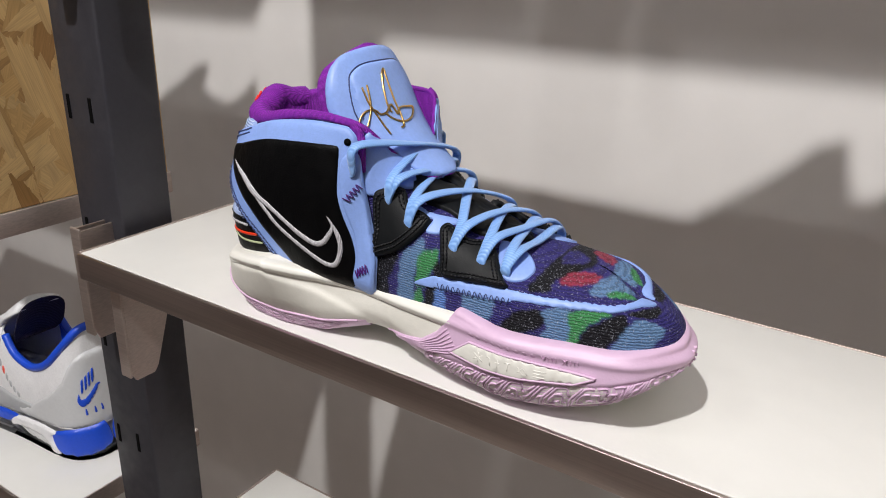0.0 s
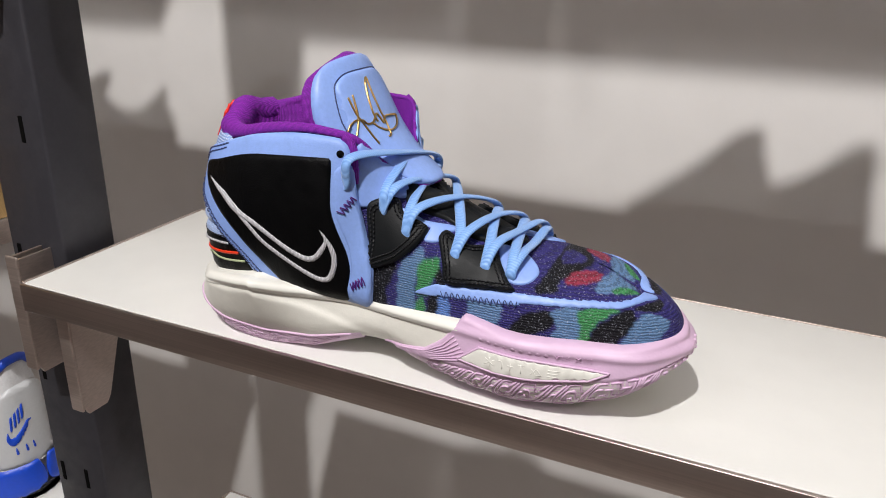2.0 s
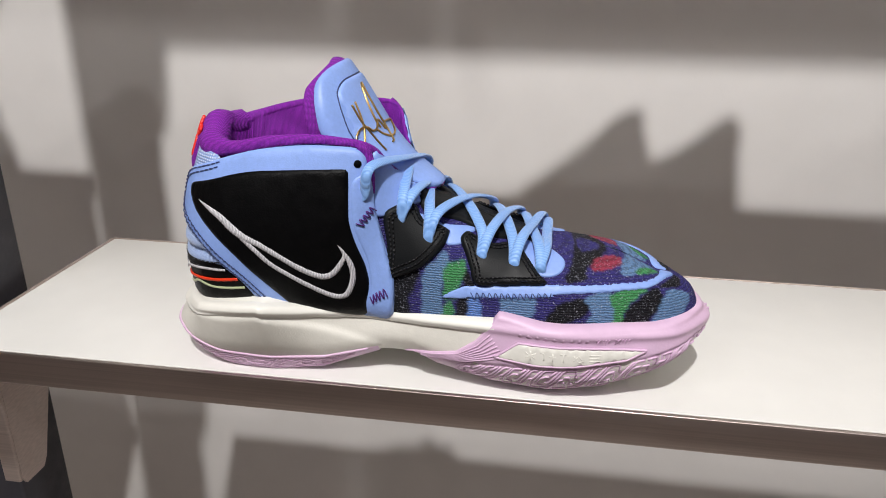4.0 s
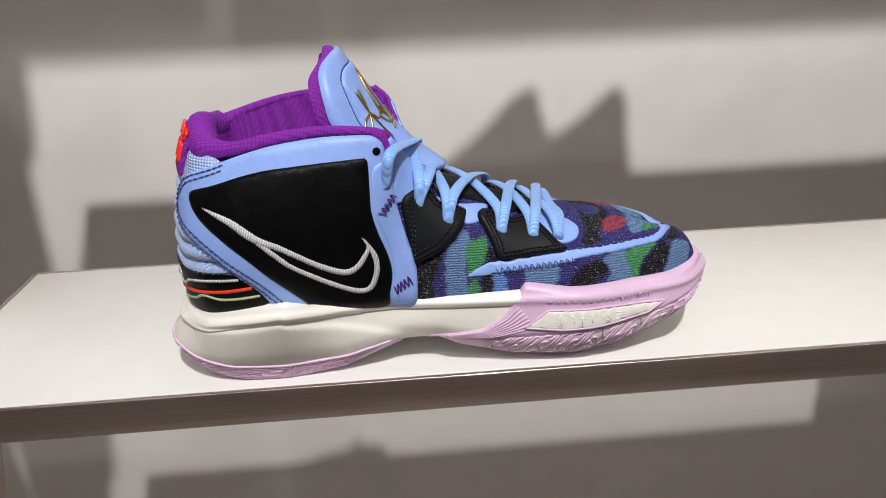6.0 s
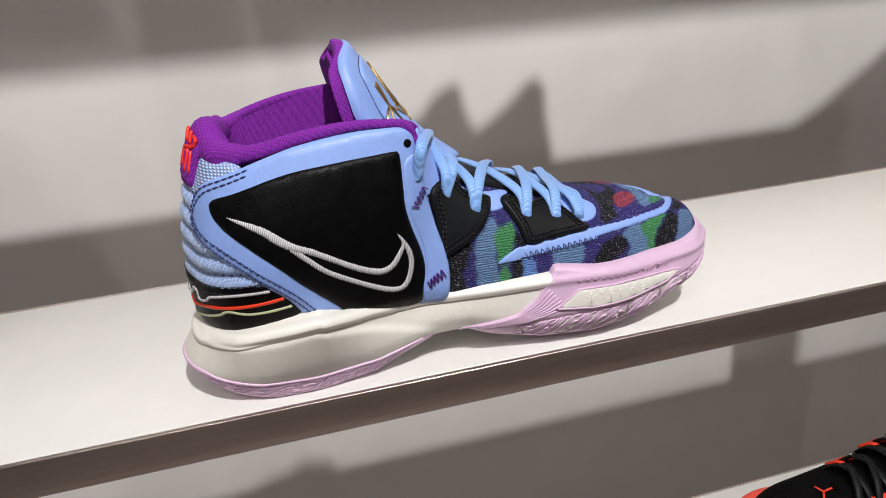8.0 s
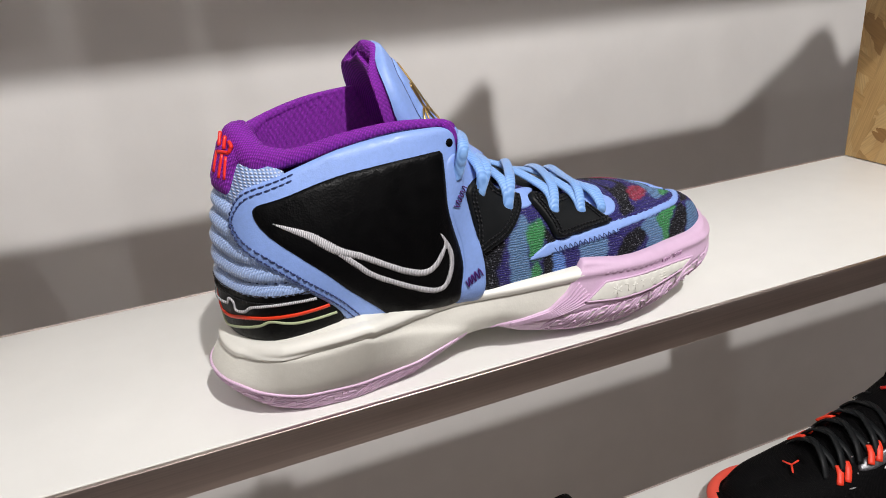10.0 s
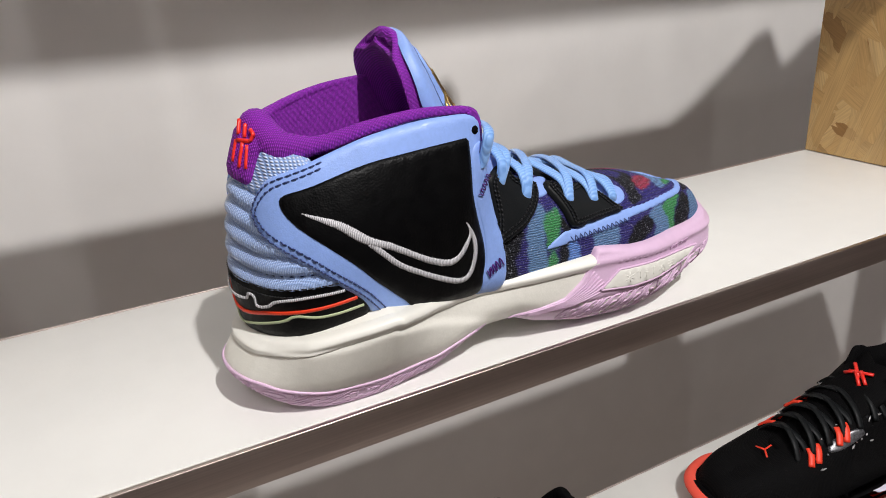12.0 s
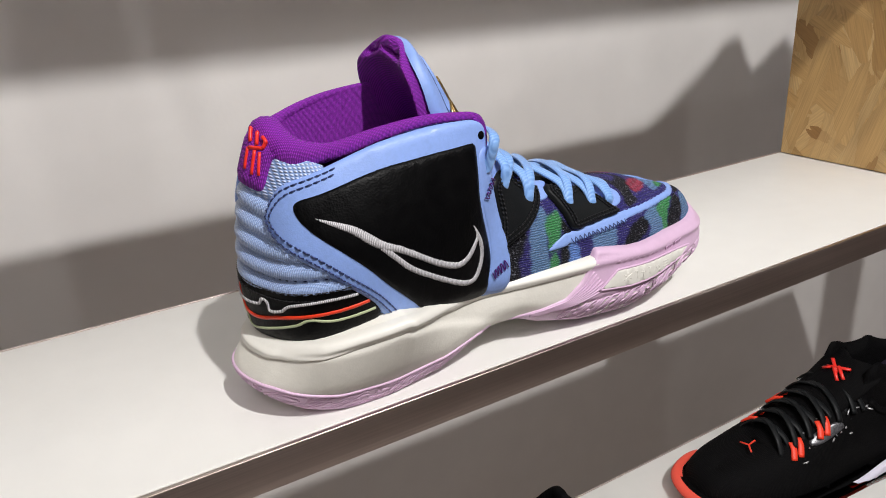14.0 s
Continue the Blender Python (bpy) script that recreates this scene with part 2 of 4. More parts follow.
for z0, z1 in ((SHELF + .0007, 1.4745),):
    end_panel(.2305, .2475, z0, z1)
    end_panel(-.622, -.6045, z0, z1)

# ---- the sneaker's master surfaces (metres; z above the shelf top) ----
def spline(pts, n, closed=False):
    """n points on a Catmull-Rom curve through pts."""
    p = np.array(pts, float)
    m = len(p) if closed else len(p) - 1
    out = []
    for u in np.linspace(0, m, n, endpoint=not closed):
        i = min(int(u), m - 1)
        f = u - i
        if closed:
            a, b, c, d = p[i - 1], p[i], p[(i + 1) % m], p[(i + 2) % m]
        else:
            a, b, c, d = p[max(i - 1, 0)], p[i], p[i + 1], p[min(i + 2, m)]
        out.append(0.5 * (2 * b + (c - a) * f + (2 * a - 5 * b + 4 * c - d) * f * f + (3 * b - a - 3 * c + d) * f ** 3))
    return np.array(out)


def ramp(x, *pairs):
    return np.interp(x, [q[0] for q in pairs], [q[1] for q in pairs])


# plan of the sole: toe, along the outer side to the heel, back along the inner side
SOLE = [(-.0622, .3150), (-.0650, .302), (-.080, .2848), (-.105, .2785), (-.135, .2738), (-.165, .2755), (-.195, .2788), (-.225, .2830),
        (-.26, .2808), (-.295, .2784), (-.322, .2820), (-.3418, .2965), (-.3480, .317), (-.342, .336), (-.322, .3520), (-.295, .357),
        (-.26, .359), (-.225, .361), (-.195, .365), (-.165, .372), (-.135, .377), (-.105, .370), (-.083, .3545), (-.0675, .3340)]
SN = 480
SOLE_C = spline(SOLE, SN, True)
SOLE_T = np.roll(SOLE_C, -1, 0) - np.roll(SOLE_C, 1, 0)
SOLE_N = np.stack([-SOLE_T[:, 1], SOLE_T[:, 0]], 1)
SOLE_N /= np.linalg.norm(SOLE_N, axis=1)[:, None]


def both_sides(c, more):
    """Lengths along a closed plan from the toe to the heel, the inner side numbered as the outer one."""
    d = np.concatenate([[0], np.cumsum(np.linalg.norm(np.roll(c, -1, 0) - c, axis=1))])[:SN // 2 + 1]
    d = d + more * np.clip(d / .09, 0, 1)
    return np.concatenate([d, 2 * d[-1] - d[-2::-1]])


SOLE_L = both_sides(SOLE_C, .0058)


def sole_at(u):
    """Point and outward normal of the sole's plan at u metres along it from the toe."""
    k = np.interp(np.mod(u, SOLE_L[-1]), SOLE_L, np.arange(SN + 1))
    i = np.asarray(k).astype(int)
    f = np.asarray(k - i)[..., None]
    i = i % SN
    j = (i + 1) % SN
    n = SOLE_N[i] * (1 - f) + SOLE_N[j] * f
    return SOLE_C[i] * (1 - f) + SOLE_C[j] * f, n / np.linalg.norm(n, axis=-1, keepdims=True)


def z_top(x):
    return ramp(x, (-.352, .0355), (-.327, .0390), (-.304, .0432), (-.2843, .0466), (-.2653, .0428), (-.2487, .0409), (-.2182, .0404), (-.1695, .0425),
                (-.1432, .0428), (-.1156, .0418), (-.0937, .0420), (-.075, .0428), (-.058, .0436))


def z_bot(x):
    return ramp(x, (-.352, .0115), (-.341, .0075), (-.331, .0038), (-.311, .0008), (-.2877, 0), (-.258, .0033), (-.2265, .0148), (-.2106, .0155),
                (-.199, .0111), (-.17, .0040), (-.14, .0030), (-.1115, .006), (-.0835, .016), (-.0733, .022), (-.058, .0345))


def lean(x):
    """How far the outer wall flares out towards its top: wide at the heel's wing, drawn in at the waist."""
    return ramp(x, (-.352, .0062), (-.325, .0085), (-.307, .0125), (-.295, .0160), (-.282, .0190), (-.270, .0125), (-.258, .0055), (-.245, .0008), (-.231, -.0008),
                (-.205, .0020), (-.166, .0022), (-.135, .0040), (-.10, .0010), (-.06, 0))


def z_pink(x):
    return ramp(x, (-.352, .0215), (-.345, .0212), (-.3382, .0200), (-.3334, .0180), (-.3141, .0132), (-.2855, .0115), (-.2566, .0133), (-.2261, .0200), (-.21, .022))


def sole_inset(x, z):
    """How far the foam's side lies inside the plan at height z."""
    zt, zb = z_top(x), z_bot(x)
    f = np.clip((z - zb) / np.maximum(zt - zb, .001), 0, 1)
    base = (.0075 + .0040 * np.clip((x + .2) / .03, 0, 1)) * (1 - np.clip(f / .45, 0, 1)) ** 2 + .0035 * np.clip((f - .45) / .55, 0, 1) ** 1.5
    heel = np.clip((-.225 - x) / .04, 0, 1)
    crease = ramp(x, (-.352, .034), (-.327, .0345), (-.305, .0365), (-.2863, .0405), (-.27, .0352), (-.2265, .0205), (-.2, .0175))
    over = 1 / (1 + np.exp(-(z - crease) / .0006))
    lip = np.exp(-((z - (zt - .0025)) / .0022) ** 2) * .0018
    arch = np.exp(-((x + .205) / .028) ** 2) * .0015
    toe = np.clip((x + .165) / .03, 0, 1) * .0004 * np.clip((f - .4) / .6, 0, 1)
    back = np.clip((-.322 - x) / .018, 0, 1) * .0062 * np.clip((f - .35) / .5, 0, 1)
    return base + over * (.0018 * heel + .0008) - lip + arch + toe + back


def sole_point(u, z, out=0.0):
    c, n = sole_at(u)
    q = c - n * np.asarray(sole_inset(c[..., 0], z) - out)[..., None]
    zt, zb = z_top(c[..., 0]), z_bot(c[..., 0])
    f = np.clip(((z - zb) / np.maximum(zt - zb, .001) - .25) / .75, 0, 1)
    q[..., 1] -= lean(c[..., 0]) * f * np.clip(-2 * n[..., 1], -.3, 1)
    return np.concatenate([q, np.broadcast_to(np.asarray(z), q.shape[:-1])[..., None]], -1)


# the upper: foot of its wall, top line of its wall, roundness and bulge at stations from the toe to the heel
UP = [  # foot x, y; top x, y, z; round, bulge
    (-.0660, .3150, -.089, .3165, .0590, 1, 0), (-.070, .3005, -.091, .3170, .0600, 1, 0), (-.084, .2895, -.098, .319, .0635, 1, 0),
    (-.106, .2835, -.112, .322, .0680, 1, 0), (-.135, .2800, -.137, .326, .0715, 1, .001), (-.165, .2798, -.165, .328, .0770, 1, .001),
    (-.192, .281, -.192, .327, .0880, 1, .001), (-.212, .2830, -.212, .3150, .1000, .9, .001), (-.222, .2845, -.222, .3000, .1110, .6, .001),
    (-.232, .2855, -.2290, .2880, .1235, .3, .0008), (-.245, .2855, -.2435, .2855, .1265, .15, .0060), (-.262, .2840, -.2600, .2855, .1270, .1, .0070),
    (-.285, .2835, -.2820, .2865, .1245, .1, .008), (-.306, .2850, -.3020, .2910, .1200, .1, .009), (-.320, .2895, -.3160, .2990, .1200, .1, .0075),
    (-.3295, .3015, -.3195, .3090, .1225, .1, .0065), (-.3340, .317, -.3215, .3180, .1270, .1, .0065)]


def _far(s):
    x, y, X, Y, Z, k, b = s
    c = ramp(x, (-.345, .3185), (-.3, .3195), (-.22, .3205), (-.165, .325), (-.105, .326), (-.06, .3150))
    c2 = ramp(X, (-.33, .319), (-.26, .3165), (-.225, .3195), (-.2, .324), (-.112, .322), (-.088, .3165))
    return (x, 2 * c - y, X, 2 * c2 - Y, Z + .009 * np.clip((-.214 - X) / .012, 0, 1) * np.clip((X + .322) / .012, 0, 1), k, b)


UPS = spline(UP + [_far(s) for s in UP[-2:0:-1]], SN, True)
UP_L = both_sides(UPS[:, :2], .0064)
TALL = .08


def up_point(u, v, out=0.0):
    """The upper's wall: u metres along its foot from the toe, v from 0 at the sole to TALL at the rim or ridge."""
    u, v = np.broadcast_arrays(np.asarray(u, float), np.asarray(v, float))
    if np.any(out):
        e = .0006
        n = np.cross(up_point(u, np.minimum(v + e, TALL)) - up_point(u, v - e), up_point(u + e, v) - up_point(u - e, v))
        n = n / (np.linalg.norm(n, axis=-1, keepdims=True) + 1e-12)
        return up_point(u, v) + n * np.asarray(out * np.clip((v + .002) / .009, .1, 1))[..., None]
    k = np.interp(np.mod(u, UP_L[-1]), UP_L, np.arange(SN + 1))
    i = k.astype(int)
    f = (k - i)[..., None]
    i = i % SN
    x, y, X, Y, Z, r, b = np.moveaxis(UPS[i] * (1 - f) + UPS[(i + 1) % SN] * f, -1, 0)
    w = v / TALL
    a = np.clip(w, 0, 1) * np.pi / 2
    g = k / SN
    full = np.where(g < .97, .6 + .4 * np.clip(g * 20 - 10, 0, 1), .6 + .4 * (1 - g) / .03)
    h = (1 - r) * w + r * (1 - np.maximum(np.cos(a), 0) ** full)
    g = (1 - r) * w + r * np.sin(a)
    t = UPS[(i + 2) % SN][..., :2] - UPS[i - 2][..., :2]
    n = np.stack([-t[..., 1], t[..., 0]], -1) / np.linalg.norm(t, axis=-1, keepdims=True)
    z0 = z_top(x) - .006
    q = np.stack([x + (X - x) * h, y + (Y - y) * h], -1) + n * (b * np.sin(np.pi * np.clip(w, 0, 1)))[..., None]
    return np.concatenate([q, (z0 + (Z - z0) * g)[..., None]], -1)



def lift(p):
    return (p[0], p[1], p[2] + SHELF)


sneaker = thing("high_top_sneaker", (-.2, .32, SHELF), "blue, black and purple leather high-top basketball sneaker on the shelf", "sneaker")
SINV = Matrix.Translation(sneaker.location).inverted()

from mathutils import geometry

BLUE = mat("blue_leather", (.26, .40, .82), .45, build=leather((.26, .40, .82), 1400, .00010, .00012))
INK = mat("black_leather", (.008, .0085, .010), .5, build=leather((.0014, .0015, .0019), 1150, .00016, .0014), spec=.13)
MATTE = mat("black_smooth_leather", (.017, .018, .020), .5, build=leather((.008, .009, .010), 1500, .0001, .0002), spec=.15)
PURPLE = mat("purple_mesh", (.20, .012, .33), .75, build=woven((.38, .016, .58), (.13, .006, .23), 3100, .0003))
CREAM = mat("cream_foam", (.72, .70, .60), .5, build=varied((.745, .73, .665), 25, .05, [(900, .00008, (1, 1, 1)), (90, .00015, (1, 1, 2.5))]))
LIP = mat("cream_rubber", (.78, .76, .66), .42, build=varied((.80, .79, .73), 25, .03, [(500, .00008, (1, 1, 1))]))
PINK = mat("pink_rubber", (.68, .47, .65), .45, build=varied((.68, .475, .655), 20, .06, [(700, .0001, (1, 1, 1))]))
SATIN = mat("blue_satin_knit", (.25, .40, .78), .32, build=woven((.50, .64, .95), (.28, .42, .78), 3400, .0003), sheen=.3)
MESHY = mat("pale_blue_mesh", (.35, .47, .75), .5, build=woven((.64, .72, .92), (.22, .34, .64), 1300, .0006))


def thread_look(n, l, b):
    w = node(n, "ShaderNodeTexWave", Scale=420.0, Distortion=3.0, Detail=2.0)
    l.new(coords(n, l), w.inputs["Vector"])
    l.new(curve(n, l, w.outputs["Fac"], (.15, (.40, .40, .43)), (.6, (.80, .79, .82))), b.inputs["Base Color"])
    bump(n, l, b, w.outputs["Fac"], .0003, .9)


WHITE_THREAD = mat("white_thread", (.60, .59, .62), .4, build=thread_look)
RED_THREAD = mat("red_thread", (.78, .045, .012), .4)
GREEN_THREAD = mat("green_thread", (.44, .50, .30), .4)
# navy for real stitching, and for cords painting shade in gaps and grooves
NAVY_THREAD_AND_SHADE = mat("navy_thread_and_shade", (.025, .04, .14), .5)
BLACK_THREAD = mat("black_thread", (.006, .006, .008), .5)
VIOLET_THREAD = mat("violet_thread", (.075, .006, .16), .4)
RED_GEL = mat("red_rubber", (.85, .03, .02), .35)
GOLD = mat("gold_cord", (.62, .40, .14), .28, 1.0)


def cord_look(n, l, b):
    w = node(n, "ShaderNodeTexWave", Scale=290.0, Distortion=2.5, Detail=2.0)
    w.bands_direction = "Y"
    l.new(coords(n, l), w.inputs["Vector"])
    l.new(curve(n, l, w.outputs["Fac"], (.1, (.17, .35, .74)), (.7, (.24, .45, .86))), b.inputs["Base Color"])
    bump(n, l, b, w.outputs["Fac"], .00025, .6)


LACE = mat("blue_lace_weave", (.17, .38, .80), .45, build=cord_look, sheen=.3)


def knit_look(n, l, b):
    a = n.new("ShaderNodeVertexColor")
    a.layer_name = "print"
    w = node(n, "ShaderNodeTexWave", Scale=260.0, Distortion=5.0, Detail=2.0)
    w.bands_direction = "Z"
    w.inputs["Detail Scale"].default_value = 2.5
    l.new(coords(n, l), w.inputs["Vector"])
    fine = noisy(n, l, 1250, 2)
    mul = n.new("ShaderNodeMixRGB")
    mul.blend_type = "MULTIPLY"
    mul.inputs[0].default_value = 1.0
    l.new(a.outputs[0], mul.inputs[1])
    l.new(curve(n, l, w.outputs["Fac"], (.1, grey(.62)), (.6, grey(1.1))), mul.inputs[2])
    # pale specks mixed into the colour imitate the yarn's sparkle
    fleck = n.new("ShaderNodeMixRGB")
    fleck.inputs[2].default_value = (.58, .60, .70, 1)
    l.new(curve(n, l, fine, (.59, grey(0)), (.74, grey(.42))), fleck.inputs[0])
    l.new(mul.outputs[0], fleck.inputs[1])
    l.new(fleck.outputs[0], b.inputs["Base Color"])
    bump(n, l, b, w.outputs["Fac"], .0005, .8)
    bump(n, l, b, fine, .0003, .8)


KNIT = mat("printed_knit", (.1, .1, .3), .7, build=knit_look, spec=.2)


def own(name, bm, material, label="", parent=None, smooth=True):
    """A part of the sneaker, built in world places."""
    ob = part(name, bm, material, parent or sneaker, label, smooth)
    ob.matrix_parent_inverse = SINV
    return ob


def dense(poly, per=6, closed=True, sharp=False):
    if sharp:
        out = []
        for a, b in zip(poly, poly[1:] + poly[:1]):
            out += [(a[0] + (b[0] - a[0]) * k / per, a[1] + (b[1] - a[1]) * k / per) for k in range(per)]
        return np.array(out)
    return spline(poly, per * (len(poly) if closed else len(poly) - 1), closed)


def inside(p, poly):
    """Which of the points p lie in the outline."""
    p = np.atleast_2d(p)
    a, b = poly, np.roll(poly, -1, 0)
    rise = np.where(a[:, 1] == b[:, 1], 1e-12, b[:, 1] - a[:, 1])
    x, y = p[:, :1], p[:, 1:]
    hit = ((a[:, 1] > y) != (b[:, 1] > y)) & (x < (b[:, 0] - a[:, 0]) * (y - a[:, 1]) / rise + a[:, 0])
    return hit.sum(1) % 2 == 1


def edge_distance(p, poly):
    p = np.atleast_2d(p)
    a = poly
    d = np.roll(poly, -1, 0) - a
    len2 = np.maximum((d * d).sum(1), 1e-15)
    out = np.empty(len(p))
    for k in range(0, len(p), 400):
        q = p[k:k + 400, None, :] - a[None]
        t = np.clip((q * d).sum(2) / len2, 0, 1)
        out[k:k + 400] = np.sqrt(((q - d * t[..., None]) ** 2).sum(2).min(1))
    return out


def shrink(poly, by):
    """The outline moved inwards."""
    p = np.array(poly)
    area = (p[:, 0] * np.roll(p[:, 1], -1) - np.roll(p[:, 0], -1) * p[:, 1]).sum()
    t = np.roll(p, -1, 0) - np.roll(p, 1, 0)
    n = np.stack([-t[:, 1], t[:, 0]], 1) / np.maximum(np.linalg.norm(t, axis=1), 1e-12)[:, None]
    return p + n * by * (1 if area > 0 else -1)


def patch(poly, out, thick, r=.0015, fn=up_point, res=.0028, relief=None, per=5, sharp=False, sink=.0008):
    """A padded panel over a master surface: poly is its outline in the surface's own metres."""
    edge = dense(poly, per, True, sharp)
    pts = [edge]
    n = len(edge)
    for k in (.3, 1.0):
        p = shrink(edge, r * k)
        pts.append(p[inside(p, edge) & (edge_distance(p, edge) > r * k * .8)])
    lo, hi = edge.min(0), edge.max(0)
    p = np.array([(x, y) for i, x in enumerate(np.arange(lo[0], hi[0], res)) for y in np.arange(lo[1] + (i % 2) * res / 2, hi[1], res)])
    p = p[inside(p, edge)]
    pts.append(p[edge_distance(p, edge) > r * 1.15])
    vs, _, fs, *_ = geometry.delaunay_2d_cdt([Vector(p) for p in np.vstack(pts)], [(i, (i + 1) % n) for i in range(n)], [], 1, 1e-7)
    bm = bmesh.new()
    q = np.array([tuple(v) for v in vs])
    d = edge_distance(q, edge)
    f = np.minimum(d / r, 1)
    h = out + thick * np.sqrt(np.maximum(1 - (1 - f) ** 2, 0)) - np.where(d < 1e-5, sink, 0)
    if relief:
        h = h + np.array([relief(*w) for w in q]) * f
    made = [bm.verts.new(lift(p)) for p in fn(q[:, 0], q[:, 1], h)]
    for f in fs:
        if len({*f}) == 3:
            bm.faces.new([made[i] for i in f])
    bmesh.ops.recalc_face_normals(bm, faces=bm.faces)
    return bm


def along(path, step, closed=False):
    """Evenly spaced points on a 2D path."""
    p = np.array(path)
    if closed:
        p = np.vstack([p, p[:1]])
    s = np.concatenate([[0], np.cumsum(np.linalg.norm(np.diff(p, axis=0), axis=1))])
    k = np.linspace(0, s[-1], max(int(s[-1] / step), 2))
    return np.stack([np.interp(k, s, p[:, 0]), np.interp(k, s, p[:, 1])], 1)


def stitches(path, out, step=.0019, size=.00032, fn=up_point, closed=False, bm=None):
    """A row of short thread ends along a path."""
    bm = bm or bmesh.new()
    p = along(path, step / 2, closed)
    for a, b in zip(p[0::2], p[1::2]):
        a, b = a - (b - a) * .28, b + (b - a) * .28
        m = (a + b) / 2
        tube([lift(fn(*a, out - .0003)), lift(fn(*m, out + .0003)), lift(fn(*b, out - .0003))], size, 5, bm=bm)
    return bm


def braid(path, out, radius, fn=up_point, step=.00045, flat=.45):
    """Satin-stitched band: a flat cord with ribs across it. radius: (start, end) or a list along it."""
    p = along(spline(path, 90), step)
    n = len(p)
    rad = np.interp(np.linspace(0, 1, n), np.linspace(0, 1, len(radius)), radius)
    rng = random.Random(3)
    pts = [lift(fn(*q, out)) for q in p]
    ups = [Vector(lift(fn(*q, out + .001))) - Vector(w) for q, w in zip(p, pts)]
    return tube(pts, [r * (1 + (.10 if i % 2 else -.10) + rng.uniform(-.05, .05)) for i, r in enumerate(rad)], 8, flat, ups)


HALF = UP_L[-1] / 2  # the heel


def mirrored(poly):
    return [(2 * HALF - u, v) for u, v in poly][::-1]


# printed knit of the forefoot, one mesh each for the outer and the inner side
INDIGO, SKY, COAL, LEAF, ROSE, CORN = (.030, .025, .145), (.110, .205, .37), (.006, .006, .009), (.050, .23, .08), (.25, .030, .058), (.11, .22, .55)
PRINT = [
    (COAL, [(.1853, .022), (.1637, .0256), (.1648, .0176), (.1683, .0097), (.1643, -.004), (.1856, -.003)]),
    (SKY, [(.161, .0247), (.1567, .0312), (.1496, .041), (.1485, .0288), (.1514, .0194), (.1489, -.005), (.1601, -.004), (.1612, .0154)]),
    (LEAF, [(.15, .0225), (.1513, .0281), (.1484, .0334), (.1428, .0384), (.1395, .0362), (.1408, .0276), (.1437, .0207), (.1446, .016), (.1501, .0153)]),
    (LEAF, [(.1494, .011), (.1454, .0129), (.1447, -.004), (.1531, -.004)]),
    (COAL, [(.1401, .0343), (.1347, .0258), (.1376, .0155), (.1335, -.0059), (.1438, -.0047), (.1432, .0162), (.1408, .0244)]),
    (CORN, [(.1376, .0171), (.1321, .019), (.1307, -.006), (.1363, -.005)]),
    (SKY, [(.121, .0245), (.1057, .0271), (.1073, .0081), (.1197, .0086)]),
    (COAL, [(.0961, .0189), (.0903, .0252), (.0801, .0295), (.0777, .0203), (.0849, .0118), (.1017, .0034)]),
    (SKY, [(.0801, .0295), (.0678, .0361), (.0642, .0233), (.069, -.003), (.0835, -.002), (.0763, .0179)]),
    (LEAF, [(.0665, .0335), (.0512, .0437), (.0457, .0423), (.0513, .0347), (.0586, .0222), (.0615, .0039), (.067, .004), (.0644, .0208)]),
    (COAL, [(.0517, .0319), (.04, .0467), (.0369, .0356), (.044, .0184), (.0533, .0), (.0615, .0), (.0579, .0221)]),
    (SKY, [(.0306, .0455), (.0151, .0386), (.0265, .0168), (.0363, -.002), (.0481, -.002), (.0419, .0207)]),
    (COAL, [(.0754, .0739), (.0632, .081), (.0788, .0542), (.0785, .0462), (.088, .0395), (.0907, .0421), (.087, .0588), (.084, .081), (.081, .0717)]),
    (ROSE, [(.0744, .0634), (.0659, .0719), (.0561, .0731), (.0598, .0624), (.0694, .0549), (.076, .0533)]),
    (SKY, [(.0499, .079), (.038, .079), (.0295, .0744), (.0562, .053), (.0586, .0626)]),
    (LEAF, [(.0467, .0652), (.035, .071), (.0300, .0683), (.0487, .0573)]),
    (COAL, [(.0055, .0691), (.018, .0522), (.0294, .0478), (.0368, .0487), (.0195, .0638)]),
]
PRINT = [(c, dense(p, 4)) for c, p in PRINT]


KU, KV = np.linspace(-.004, .236, 290), np.linspace(0, TALL * .999, 76)
KUU, KVV = np.meshgrid(KU, KV, indexing="ij")
FLAT = np.stack([KUU.ravel(), KVV.ravel()], 1)
FLAT = FLAT + .0004 * np.stack([np.sin(FLAT[:, 1] * 900 + FLAT[:, 0] * 300), np.sin(FLAT[:, 0] * 1100)], 1)
TONES = np.tile(np.array(INDIGO), (len(FLAT), 1))
for tone, outline in PRINT:
    TONES[inside(FLAT, outline)] = tone
TONES = TONES.reshape(len(KU), len(KV), 3)
pad = np.pad(TONES, ((1, 1), (1, 1), (0, 0)), mode="edge")
TONES = (pad[:-2, 1:-1] + pad[2:, 1:-1] + pad[1:-1, :-2] + pad[1:-1, 2:] + 3 * pad[1:-1, 1:-1]) / 7


def knit_side(name, far):
    rows = up_point(2 * HALF - KUU if far else KUU, KVV) + np.array([0, 0, SHELF])
    bm = sheet(rows[::-1] if far else rows)
    tones = TONES[::-1] if far else TONES
    bm.verts.ensure_lookup_table()
    layer = bm.verts.layers.float_color.new("print")
    for v, tone in zip(bm.verts, tones.reshape(-1, 3)):
        v[layer] = (*tone, 1)
    return own(name, bm, KNIT, "blue, black and green printed knit forefoot")


knit_side("knit_vamp", False)
knit_side("knit_vamp", True)

